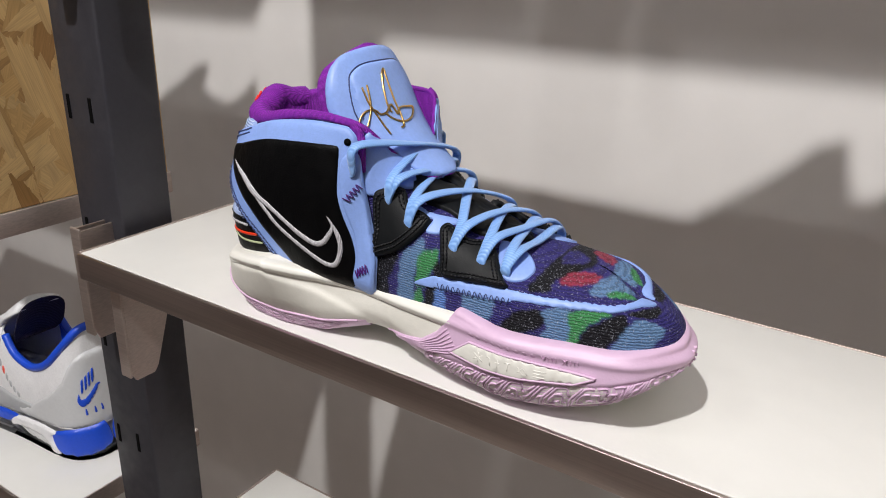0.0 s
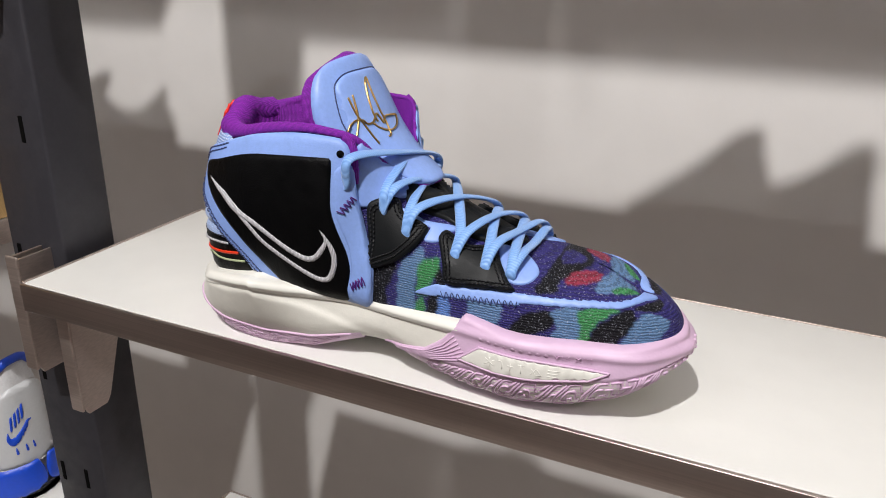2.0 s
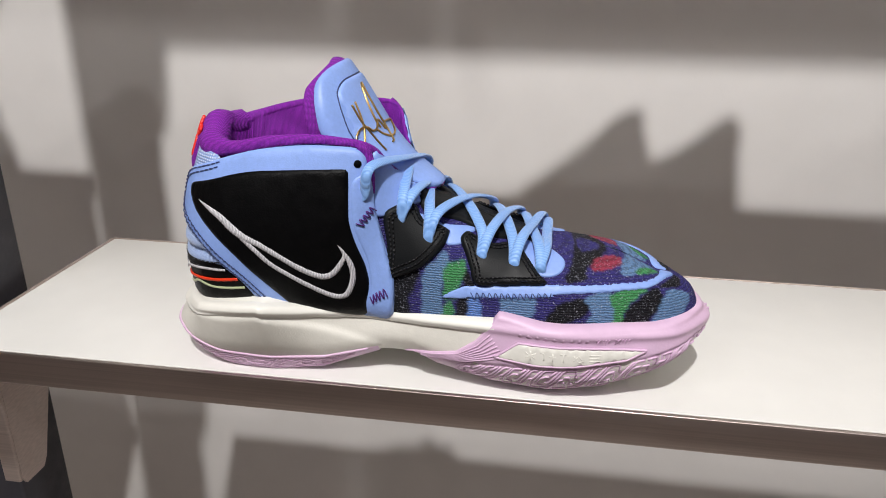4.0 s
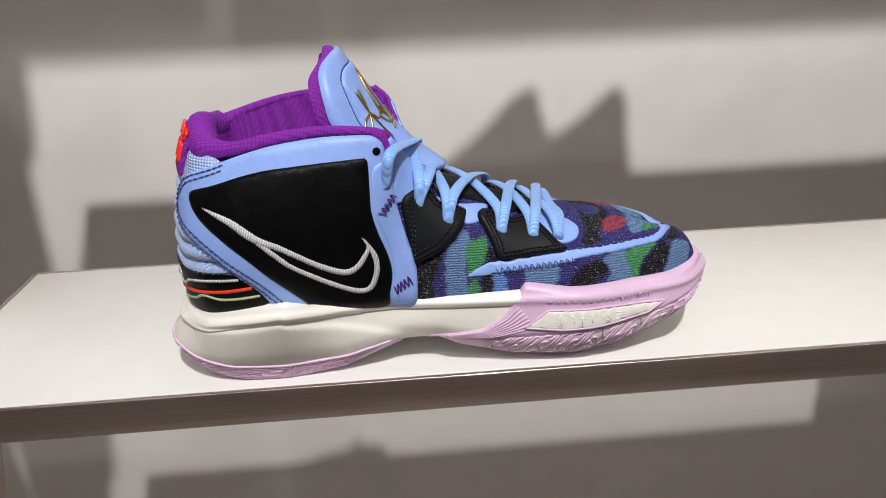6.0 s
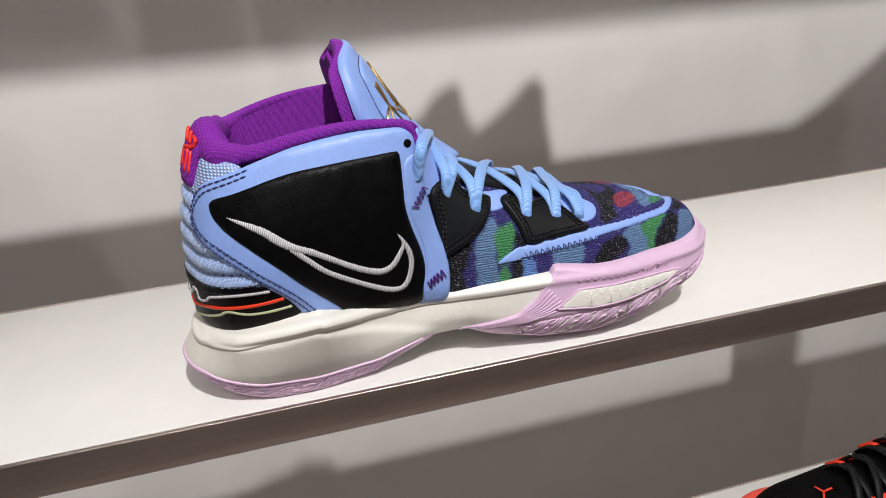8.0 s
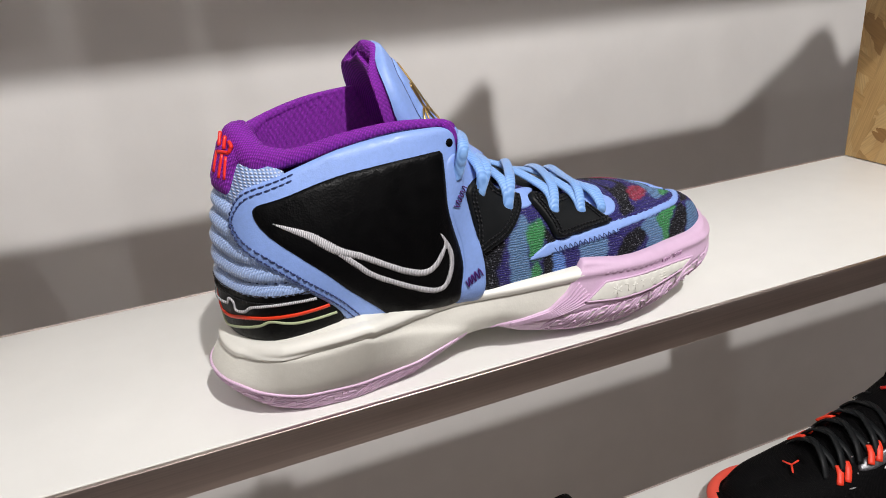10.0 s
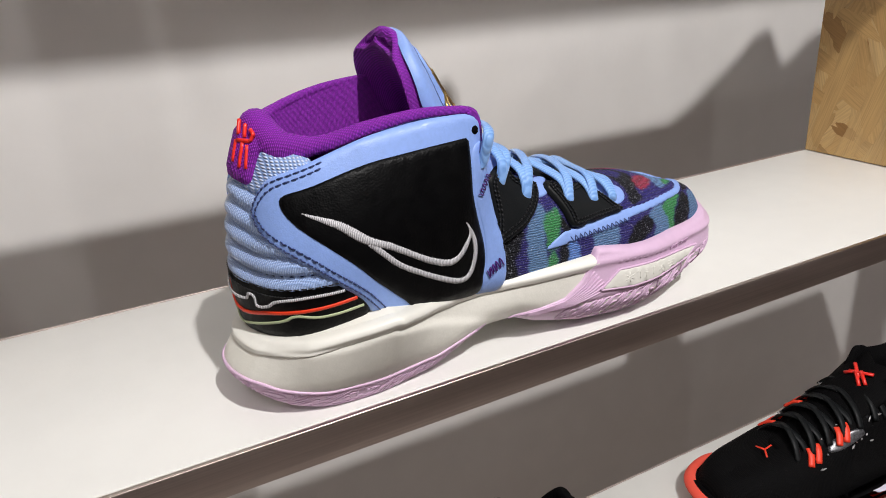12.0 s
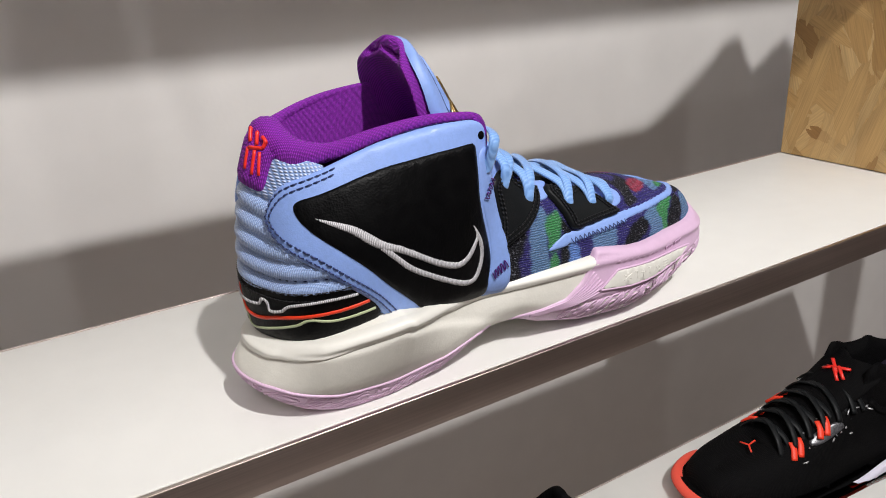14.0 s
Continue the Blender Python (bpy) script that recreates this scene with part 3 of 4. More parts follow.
# heel: ribbed satin pad under the overlays
own("heel_rib_pad", patch([(.232, .001), (2 * HALF - .232, .001), (2 * HALF - .232, .0640), (.232, .0640)], .0006, .0004, .001, res=.0016, per=30, sharp=True,
    relief=lambda u, v: .0034 * abs(math.sin(math.pi * (v - .0225) / .0073)) ** .55 if .0225 < v < .0588 else .001), SATIN, "pale blue ribbed satin heel")
own("heel_mesh", patch([(.272, .0595), (.278, .0582), (.3, .0578), (HALF, .0576), (2 * HALF - .3, .0578), (2 * HALF - .278, .0582), (2 * HALF - .272, .0595), (2 * HALF - .272, .077), (.272, .077)], .0012, .0022, .003, res=.002), MESHY)
# dark cords put the shade between the ribs into colour
for k in range(1, 5):
    v = .0225 + k * .0073
    own("rib_gap_shade", tube([lift(up_point(u, v, .0009)) for u in np.linspace(.262, 2 * HALF - .262, 60)], .00075, 6), NAVY_THREAD_AND_SHADE)

# quarter overlays, both sides
QUARTER = [(.2621, .0746), (.2483, .0762), (.2297, .0770), (.2086, .0775), (.1965, .0779), (.1927, .076), (.1911, .0722), (.1905, .0635), (.1889, .0574), (.1862, .0468), (.1805, .0333), (.1767, .0231),
           (.1753, .0159), (.1772, .0020), (.1912, .001), (.2249, .001), (.2436, .002), (.2530, .0140), (.2635, .0250), (.2754, .0368), (.285, .0449), (.2893, .0497),
           (.2906, .0536), (.288, .0596), (.2817, .0665), (.2729, .0708)]
PANEL = [(.2771, .0603), (.269, .0636), (.2561, .0662), (.2352, .0667), (.214, .0674), (.1995, .0683), (.1978, .0663), (.1981, .0518), (.1979, .0445), (.1954, .0348), (.191, .0245), (.1886, .0168),
         (.1897, .0092), (.1909, .002), (.2076, .002), (.224, .002), (.2325, .0080), (.2442, .0171), (.2557, .0301), (.2646, .0399), (.2717, .0471), (.2765, .0541)]
STRAP = [(.1974, .0620), (.1904, .0650), (.187, .0472), (.1808, .0337), (.1752, .0175), (.1771, .003), (.1897, .003), (.1886, .0149), (.1906, .0251), (.1949, .0353), (.1976, .045)]
COUNTER = [(.2480, .0015), (.2480, .0160), (.2593, .0239), (.2690, .0290), (.2883, .0288), (.3108, .0245), (HALF, .0238)]
COUNTER = COUNTER + mirrored(COUNTER)[1:]
own("heel_counter", patch(COUNTER, .0012, .0030, .002, sharp=True, per=4), INK, "black leather heel counter with stitched lines")
for side in (lambda p: p, mirrored):
    own("quarter_overlay", patch(side(QUARTER), .0022, .0028, .0022, per=4), BLUE, "pale blue leather overlay")
    own("quarter_panel", patch(side(PANEL), .0042, .0016, .0022, per=4), INK, "black grained leather panel")
    own("midfoot_strap", patch(side(STRAP), .0042, .0012, .0016, per=4), BLUE)
BACK = [(.2436, .002), (.2530, .0140), (.2635, .0250), (.2754, .0368), (.285, .0449), (.2893, .0497), (.2906, .0536), (.288, .0596), (.2817, .0665), (.2729, .0708), (.264, .0738)]
seam = bmesh.new()
for by in (-.0022, -.0042):
    line = dense(BACK, 8, False)
    t = np.gradient(line, axis=0)
    nrm = np.stack([-t[:, 1], t[:, 0]], 1) / np.linalg.norm(t, axis=1)[:, None]
    stitches(line - nrm * by, .0053, .0026, .00036, bm=seam)
own("overlay_stitching", seam, NAVY_THREAD_AND_SHADE)

# outlined curved stripe on the outer panel
own("white_outline", braid([(.2713, .0543), (.2607, .0481), (.2492, .038), (.2321, .0292), (.2193, .0238), (.2115, .0219), (.2062, .0235), (.2021, .0282), (.2008, .0318), (.2032, .0359)],
    .0056, (.0004, .0016, .0022, .0018, .0016, .0015, .0017, .0018, .0015, .0004)), WHITE_THREAD, "white embroidered outline")
own("white_outline", braid([(.2495, .0372), (.2375, .0258), (.2225, .0189), (.2094, .014), (.2015, .0131), (.1983, .0168), (.1974, .0231), (.1996, .03), (.2032, .0359)],
    .0056, (.0014, .0014, .0014, .0014, .0015, .0016, .0016, .0015, .0004)), WHITE_THREAD, "white embroidered outline")
# three coloured lines round the heel counter
own("heel_line", braid([(.3500, .0192), (.3340, .0205), (.32, .0192), (.3099, .0179), (.2986, .019), (.296, .0214), (.2926, .0209), (.2918, .0176), (.2859, .0184), (.2815, .021), (.2705, .0224), (.2600, .0221)], .0052, (.0007, .0007), flat=.6), WHITE_THREAD, "white embroidered line")
own("heel_line", braid([(.3450, .0190), (.3169, .0170), (.31, .0132), (.301, .0127), (.2863, .0153), (.2731, .0164), (.2550, .0167)], .0044, (.0009, .0009), flat=.6), RED_THREAD, "red embroidered line")
own("heel_line", braid([(.3400, .0130), (.3131, .0119), (.3079, .0076), (.2996, .0084), (.2823, .0122), (.2767, .0145), (.2686, .0127), (.2520, .012)], .0044, (.0006, .0007), flat=.6), GREEN_THREAD, "pale green embroidered line")
seam = bmesh.new()
for v in (.0262, .0232):
    stitches([(u, v - .0006) for u in np.linspace(.262, .39, 60)], .0044, .0021, .0003, bm=seam)
own("counter_stitching", seam, BLACK_THREAD)

# zigzag bar tacks
def zigzag(a, b, across, n, out, size, material):
    a, b = np.array(a), np.array(b)
    d = b - a
    s = np.array([-d[1], d[0]]) / np.linalg.norm(d) * across
    pts = [a + d * k / n + s * (.5 if k % 2 else -.5) for k in range(n + 1)]
    fine = dense([tuple(p) for p in pts], 4, False, False)
    return own("bar_tack", tube([lift(up_point(*p, out)) for p in fine], size, 5), material)


zigzag((.1948, .0432), (.1888, .0502), .0036, 9, .0062, .0003, VIOLET_THREAD)
zigzag((.1872, .0098), (.178, .0142), .0040, 9, .0062, .00033, VIOLET_THREAD)

# lace panels, blue fused overlays
P1 = [(.1820, .0466), (.1770, .0537), (.1707, .0586), (.1668, .0585), (.1628, .0525), (.1555, .0533), (.1503, .0525), (.1497, .0500), (.1515, .0425), (.1571, .0327), (.1653, .0246), (.1790, .0190), (.1795, .0328)]
P2 = [(.1413, .0568), (.1440, .0508), (.1412, .0440), (.1380, .0360), (.1340, .0268), (.1180, .0310), (.1005, .0360), (.1042, .0425), (.1102, .0528), (.1142, .0585), (.1205, .0605), (.1276, .0560), (.1333, .0555)]
E1 = [(.166, .0557), (.152, .0569), (.1405, .0634), (.1369, .0623), (.1423, .0546), (.1431, .0479), (.1504, .0441), (.1496, .0536), (.155, .049), (.165, .050)]
E2 = [(.1150, .068), (.102, .0686), (.0927, .0612), (.0906, .0539), (.0947, .0447), (.1036, .0418), (.1110, .0540)]
MUD = [(.151, .0155), (.1431, .0218), (.1347, .0261), (.1003, .0364), (.0837, .0396), (.0651, .0439), (.0472, .0503), (.0352, .0604), (.0277, .0696), (.0215, .0745), (.0105, .0765),
       (.0070, .0706), (.0246, .0619), (.0391, .0489), (.0477, .0424), (.0662, .036), (.0843, .0322), (.0964, .0293), (.0987, .0268), (.1348, .0182), (.1432, .0162)]
for side in (lambda p: p, mirrored):
    own("eyestay_overlay", patch(side(E1), .0002, .0007, .0012), BLUE)
    own("eyestay_overlay", patch(side(E2), .0002, .0007, .0012), BLUE)
    own("forefoot_overlay", patch(side(MUD), .0002, .0007, .001, per=4, res=.002), BLUE, "pale blue fused overlay line")
    for p in (P1, P2):
        panel = own("lace_panel", patch(side(p), .0014, .0020, .0016, per=4), MATTE, "black leather lace panel")
        seam = bmesh.new()
        for by in (.0024, .0044):
            stitches(shrink(dense(side(p), 8), by), .0038, .0021, .00042, closed=True, bm=seam)
        own("stitching", seam, BLACK_THREAD, parent=panel).matrix_parent_inverse = Matrix.Identity(4)
GUSSET = [(.1880, .048), (.1800, .047), (.1700, .058), (.1640, .066), (.1640, .0797), (.1880, .0797)]
THROAT = [(.1640, .0600), (.1560, .0600), (.1440, .0640), (.1300, .0625), (.1180, .0670), (.1100, .0720), (.1080, .0797), (.1640, .0797)]
for side in (lambda p: p, mirrored):
    own("tongue_gusset", patch(side(GUSSET), .0004, .0010, .0015), BLUE, "pale blue leather gusset")
    own("throat_panel", patch(side(THROAT), .0006, .0014, .0015), MATTE, "black leather throat panel")
zigzag((.1362, .0195), (.0973, .0282), .0040, 26, .0010, .00024, NAVY_THREAD_AND_SHADE)

# purple edge of the lining down the collar's front
for side in (1, -1):
    line = spline([(.1945, .0792), (.1915, .0765), (.1900, .0715), (.1895, .0640), (.1880, .0560)], 30)
    own("collar_piping", tube([lift(up_point(u if side > 0 else 2 * HALF - u, v, .0012)) for u, v in line], [.0022] * 22 + list(np.linspace(.0022, .0008, 8)), 8), PURPLE, "purple mesh lining edge")

# eyelet at the collar: a black disc, the hole's shade put into its colour
own("eyelet", tube([lift(up_point(.1947, .0706, .0035)), lift(up_point(.1947, .0706, .0052))], .0019, 14), DARK, "punched eyelet, its shaded hole drawn as a black disc")


# ---- collar and lining ----
def rim(u):
    return up_point(u, TALL)


def rim_radius(x):
    return float(ramp(x, (-.3265, .0078), (-.318, .0072), (-.305, .0040), (-.25, .0024), (-.236, .0022), (-.2285, .0017), (-.222, .0016), (-.21, .001)))


us = np.linspace(.176, 2 * HALF - .176, 150)
pts, rads = [], []
for u in us:
    p = rim(u)
    inward = np.array([-.26 - p[0], .319 - p[1], 0])
    inward /= np.linalg.norm(inward)
    r = rim_radius(p[0])
    pts.append(lift(p + inward * (r * (.55 - .25 * float(np.clip((-.305 - p[0]) / .012, 0, 1)))) + np.array([0, 0, -.25 * r])))
    rads.append(r * (.62 if u > HALF + .035 else 1))
own("collar_pad", tube(pts, rads, 14, 1.0), PURPLE, "purple padded mesh collar")
rows = []
for u in us:
    p = rim(u)
    inward = np.array([-.262 - p[0], .319 - p[1], 0])
    inward /= np.linalg.norm(inward)
    row = []
    for k in np.linspace(0, 1, 12):
        q = p + inward * (rim_radius(p[0]) * 1.15 + .003 * math.sin(k * math.pi))
        q[2] = p[2] - .25 * rim_radius(p[0]) - k * (p[2] - .045)
        row.append(lift(q))
    rows.append(row)
own("lining", sheet(rows), PURPLE, "purple mesh lining")
own("insole", patch([(.0, 0), (.094, 0), (.094, .052), (0, .052)], 0, .001, .004, fn=lambda a, b, h=0: np.stack([-.326 + a, .293 + b, .056 + h], -1), sharp=True, per=10, res=.008), PURPLE)
PAD = [(.2795, .0800), (.2860, .0750), (.2895, .0690), (.2920, .0630), (.2965, .0600), (.305, .0590), (HALF, .0590)]
own("heel_tab", patch(PAD + mirrored(PAD)[1:], .0020, .0036, .0040, per=4, res=.002), PURPLE, "purple padded heel pull tab")
for a, b in (((.3045, .0632), (.3050, .0705)), ((.3008, .0628), (.3013, .0710)), ((.2970, .0640), (.2985, .0715)), ((.3045, .0705), (.2970, .0735)), ((.2970, .0735), (.2950, .0768)),
             ((.3010, .0730), (.3025, .0775)), ((.3045, .0725), (.3065, .0772)), ((.2950, .0758), (.2990, .0782))):
    a, b = ((.3008 + (q[0] - .3008) * 1.45, .0735 + (q[1] - .0705) * 1.05) for q in (a, b))
    own("tab_mark", tube([lift(up_point(a[0] + (b[0] - a[0]) * k / 5, min(a[1] + (b[1] - a[1]) * k / 5, .0797), .0055)) for k in range(6)], .0009, 6), RED_GEL, "red raised mark")


# ---- tongue ----
TONGUE = [spline(t, 240) for t in (
    [(0, -.2010), (.25, -.2165), (.45, -.2290), (.62, -.2380), (.8, -.2465), (.92, -.2520), (1, -.2565), (1.1, -.263)],
    [(0, .0960), (.25, .1085), (.45, .1220), (.62, .1355), (.8, .1490), (.92, .1574), (1, .1618), (1.1, .1635)],
    [(0, .0180), (.25, .0262), (.45, .0318), (.62, .0318), (.8, .0268), (.9, .0220), (.96, .0172), (1, .0100), (1.1, .002)],
    [(0, .0125), (.25, .0215), (.45, .0225), (.62, .0180), (.8, .0120), (.92, .0072), (1, .0035), (1.1, .001)])]


def tongue_point(w, s, out=0.0):
    """w: 0 at the throat to 1 at the top; s: -1 outer edge to 1 inner edge."""
    w, s = np.broadcast_arrays(np.asarray(w, float), np.asarray(s, float))
    if np.any(out):
        e = .01
        n = np.cross(tongue_point(w, s + e) - tongue_point(w, s - e), tongue_point(np.maximum(w + e, .02), s) - tongue_point(np.maximum(w - e, 0), s))
        return tongue_point(w, s) + n / np.linalg.norm(n, axis=-1, keepdims=True) * np.asarray(out)[..., None]
    x, z, half, deep = (np.interp(w, t[:, 0], t[:, 1]) for t in TONGUE)
    side = np.where(s < 0, 1.22, 1.02)
    return np.stack([x - deep * side * abs(s) ** 2.0, .3235 + half * side * s * (1 - .06 * s * s), z + (.003 - .008 * np.clip((w - .7) / .3, 0, 1)) * abs(s) ** 2], -1)


ws, sa = np.concatenate([np.linspace(0, .86, 32), np.linspace(.87, 1, 28)]), np.linspace(0, 2 * math.pi, 60, endpoint=False)
rows = []
for w in ws:
    thick = .0060 * min(1, (1.012 - w) / .10) ** .5
    row = []
    for a in sa:
        s, h = math.cos(a), math.sin(a)
        p = tongue_point(w, s * 1.0, .0001)
        f = tongue_point(w, s * 1.0, .001) - p
        row.append(lift(p + f / .0009 * (h * thick * (1 - abs(s) ** 4 * .25) - .004)))
    rows.append(row)
bm = sheet(rows, close_v=True)
bm.verts.ensure_lookup_table()
bm.faces.new([bm.verts[(len(ws) - 1) * len(sa) + k] for k in range(len(sa))])
bmesh.ops.recalc_face_normals(bm, faces=bm.faces)
own("tongue", bm, PURPLE, "purple padded mesh tongue")
TS = .0285


def tongue_flat(a, b, out=0.0):
    return tongue_point(b / .075, a / TS, out)


FACE = [(-.0266, .001), (-.0264, .02), (-.0262, .04), (-.0259, .055), (-.0252, .0630), (-.0222, .0678), (-.014, .0700), (0, .0706)]
FACE = FACE + [(-a, b) for a, b in FACE[-2::-1]]
own("tongue_face", patch(FACE, .0004, .0026, .002, fn=tongue_flat, per=3), BLUE, "pale blue leather tongue face")
INNER = [(-.0192, .001), (-.0192, .03), (-.0190, .050), (-.0176, .0570), (-.012, .0612), (0, .0622)]
INNER = INNER + [(-a, b) for a, b in INNER[-2::-1]]
own("tongue_panel", patch(INNER, .0020, .0018, .0016, fn=tongue_flat, per=3), BLUE)
# groove round the panel: its shade drawn as a thin navy cord
own("groove_shade", tube([lift(tongue_flat(a, b, .0026)) for a, b in dense(INNER, 6, False)], .0006, 6), NAVY_THREAD_AND_SHADE)
SCRIPT = ([(-0.0151, 0.049), (-0.0143, 0.0419), (-0.0132, 0.0364), (-0.0129, 0.027)],
          [(-0.0132, 0.0501), (-0.0136, 0.0439), (-0.0146, 0.0387), (-0.0167, 0.0336), (-0.0182, 0.031)],
          [(-0.0197, 0.0328), (-0.0179, 0.0364), (-0.0156, 0.0388), (-0.0131, 0.0389), (-0.0119, 0.037), (-0.0096, 0.0378), (-0.007, 0.041), (-0.0061, 0.0392), (-0.0058, 0.0364)],
          [(-0.0052, 0.0556), (-0.0034, 0.0575), (-0.0039, 0.0517), (-0.0044, 0.0435), (-0.0045, 0.037), (-0.0057, 0.0312), (-0.0074, 0.0299)],
          [(-0.0052, 0.0556), (-0.0069, 0.0493), (-0.008, 0.0419), (-0.0078, 0.0375)],
          [(-0.0058, 0.0364), (-0.0037, 0.0391), (-0.0003, 0.0392), (0.0041, 0.0381), (-0.0002, 0.034), (-0.0049, 0.0326), (-0.0084, 0.0344), (-0.0099, 0.037)])
for stroke in SCRIPT:
    own("gold_scribble", tube([lift(tongue_flat(a, b, .0042)) for a, b in dense(stroke, 7, False)], .00055, 7), GOLD, "raised gold scribble")

# ---- laces ----
EYES = [(.1925, .0578), (.1735, .0495), (.1595, .0438), (.1332, .0455), (.1170, .0464), (.1037, .0482)]
OVER = [.1105, .1000, .0935, .0850, .0790, .0735]


def lace(a, b, high):
    """From the outer eyelet a to the inner eyelet b, over the top."""
    ua, va = EYES[a]
    ub, vb = EYES[b]
    ub = 2 * HALF - ub
    vb = vb - .014 if b == 0 else vb
    oa, ob_ = (.0062 if a == 0 else .0036), (.0062 if b == 0 else .0036)
    pa, pb = up_point(ua, va, oa), up_point(ub, vb, ob_)
    qa, qb = up_point(ua + (0.002 if a > b else -.002), va + .013, .0048 + high), up_point(ub - (0.002 if b > a else -.002), vb + .013, .0048 + high)
    mid = (qa + qb) / 2
    mid[2] = max(OVER[a], OVER[b]) * .5 + min(OVER[a], OVER[b]) * .5 + high + .0005
    if min(a, b) == 0:
        mid += np.array([.004, 0, .005])
    path = spline([up_point(ua, va - .003, oa - .0035), pa, qa, mid, qb, pb, up_point(ub, vb - .003, ob_ - .0035)], 54)
    ups = [np.array([0, p[1] - .325, .03]) for p in path]
    return own("lace", tube([lift(p) for p in path], [.0018] + [.0027] * 52 + [.0018], 12, .44, [tuple(q) for q in ups]), LACE, "pale blue woven lace")


for k in range(1, 6):
    lace(k, k - 1, .0005)
    lace(k - 1, k, .0028)
lace(5, 5, 0)


# ---- sole ----
def whole_sole(name, z0, z1, out, material, levels, cap, label=""):
    us = np.linspace(0, SOLE_L[-1], 300, endpoint=False)
    rows = []
    for u in us:
        x = sole_at(u)[0][0]
        a, b = z0(x), z1(x)
        rows.append([lift(sole_point(u, a + (b - a) * k, out)) for k in np.linspace(0, 1, levels)])
    bm = sheet(rows, True)
    bm.verts.ensure_lookup_table()
    if cap:
        n = len(rows)
        for lvl in (0, levels - 1):
            line = [bm.verts[i * levels + lvl] for i in range(n)]
            for i in range(n // 2 - 1):
                a, b, c, d = line[i + 1], line[(i + 2) % n], line[-1 - i - 1], line[-1 - i]
                if len({a, b, c, d}) == 4:
                    bm.faces.new((a, b, c, d))
    bmesh.ops.recalc_face_normals(bm, faces=bm.faces)
    return own(name, bm, material, label)


whole_sole("midsole", lambda x: z_bot(x) + .0012, lambda x: z_top(x), .0012, CREAM, 34, True, "cream foam midsole")

def sole_strip(name, us, low, high, out, material, levels=16, round_top=.002, relief=None, label="", flip=False):
    rows = []
    for u in us:
        a, b = low(u), high(u)
        row = [lift(sole_point(u, a, -.004))]
        for k in np.linspace(0, 1, levels):
            z = a + (b - a) * k
            d = (b - z)
            o = out * (math.sqrt(max(1 - (1 - min(d / round_top, 1)) ** 2, 0)))
            o *= math.sqrt(max(1 - (1 - min((z - a) / .0012 + .35, 1)) ** 2, 0))
            if relief:
                o += relief(u, z)
            row.append(lift(sole_point(u, z, o)))
        row.append(lift(sole_point(u, b, -.003)))
        rows.append(row)
    bm = sheet(rows)
    bmesh.ops.recalc_face_normals(bm, faces=bm.faces)
    return own(name, bm, material, label)


def at_x(u):
    return sole_at(u)[0][0]


SPAN = SOLE_L[-1]
# flat upper band of the midsole
sole_strip("midsole_lip", np.linspace(.1310, SPAN - .1310, 260), lambda u: float(z_top(at_x(u))) - .0058, lambda u: float(z_top(at_x(u))) + .0008, .0023, LIP, 14, .0016, None, "smooth cream upper band")
TIP = .1790


def shell_top(u):
    u = abs(u)
    return float(ramp(u, (0, .0470), (.02, .0462), (.05, .0440), (.08, .0438), (.108, .0442), (.128, .0468), (.1300, .0468), (.1345, .0400), (.1402, .0325), (.1500, .0248), (.1641, .0212), (TIP, .0178)))


def tread_top(u):
    return float(ramp(abs(u), (0, .0395), (.0255, .0358), (.0397, .0328), (.0548, .0285), (.0795, .0247), (.108, .0223), (.136, .0202), (.1556, .0195), (TIP, .0165)))


WINDOW = [(.1301, .0251), (.1187, .0343), (.0908, .0342), (.0544, .0324), (.0645, .0274), (.091, .0243), (.1108, .0235)]
WIN = dense(WINDOW, 6, True, True)


def shell_relief(u, z):
    d = tread_top(u) - z
    return -.0012 * min(max(d / .0008, 0), 1)


own_u = np.concatenate([np.linspace(-TIP, -.02, 120), np.linspace(-.0188, TIP, 210)])
sole_strip("outsole_shell", own_u, lambda u: float(z_bot(at_x(u))) - .0004, shell_top, .0024, PINK, 34, .0022, shell_relief, "pink rubber forefoot shell")
own("shell_window", patch(WINDOW, .0031, .0004, .0008, fn=sole_point, sharp=True, per=6), LIP, "cream inlay")
own("window_rim", tube([lift(sole_point(u, z, .0031)) for u, z in along(np.vstack([WIN, WIN[:2]]), .0012)], .00062, 6), PINK, "pink raised rim round the inlay")


def heel_top(u):
    return float(z_pink(at_x(u)))


HA, HB = .1925, SPAN - .1925
sole_strip("heel_outsole", np.linspace(HA, HB, 190), lambda u: float(z_bot(at_x(u))) - .0004, lambda u: max(heel_top(u), float(z_bot(at_x(u))) + .0008), .0014, PINK, 10, .0014, None, "pink rubber heel outsole")


def ridge(name, path, out, size, material, parent=None, bm=None):
    return tube([lift(sole_point(u, z, out)) for u, z in along(path, .0016)], size, 6, bm=bm)


# angular tread ridges, like a maze, on the shell's lower band and the heel
rng = random.Random(11)
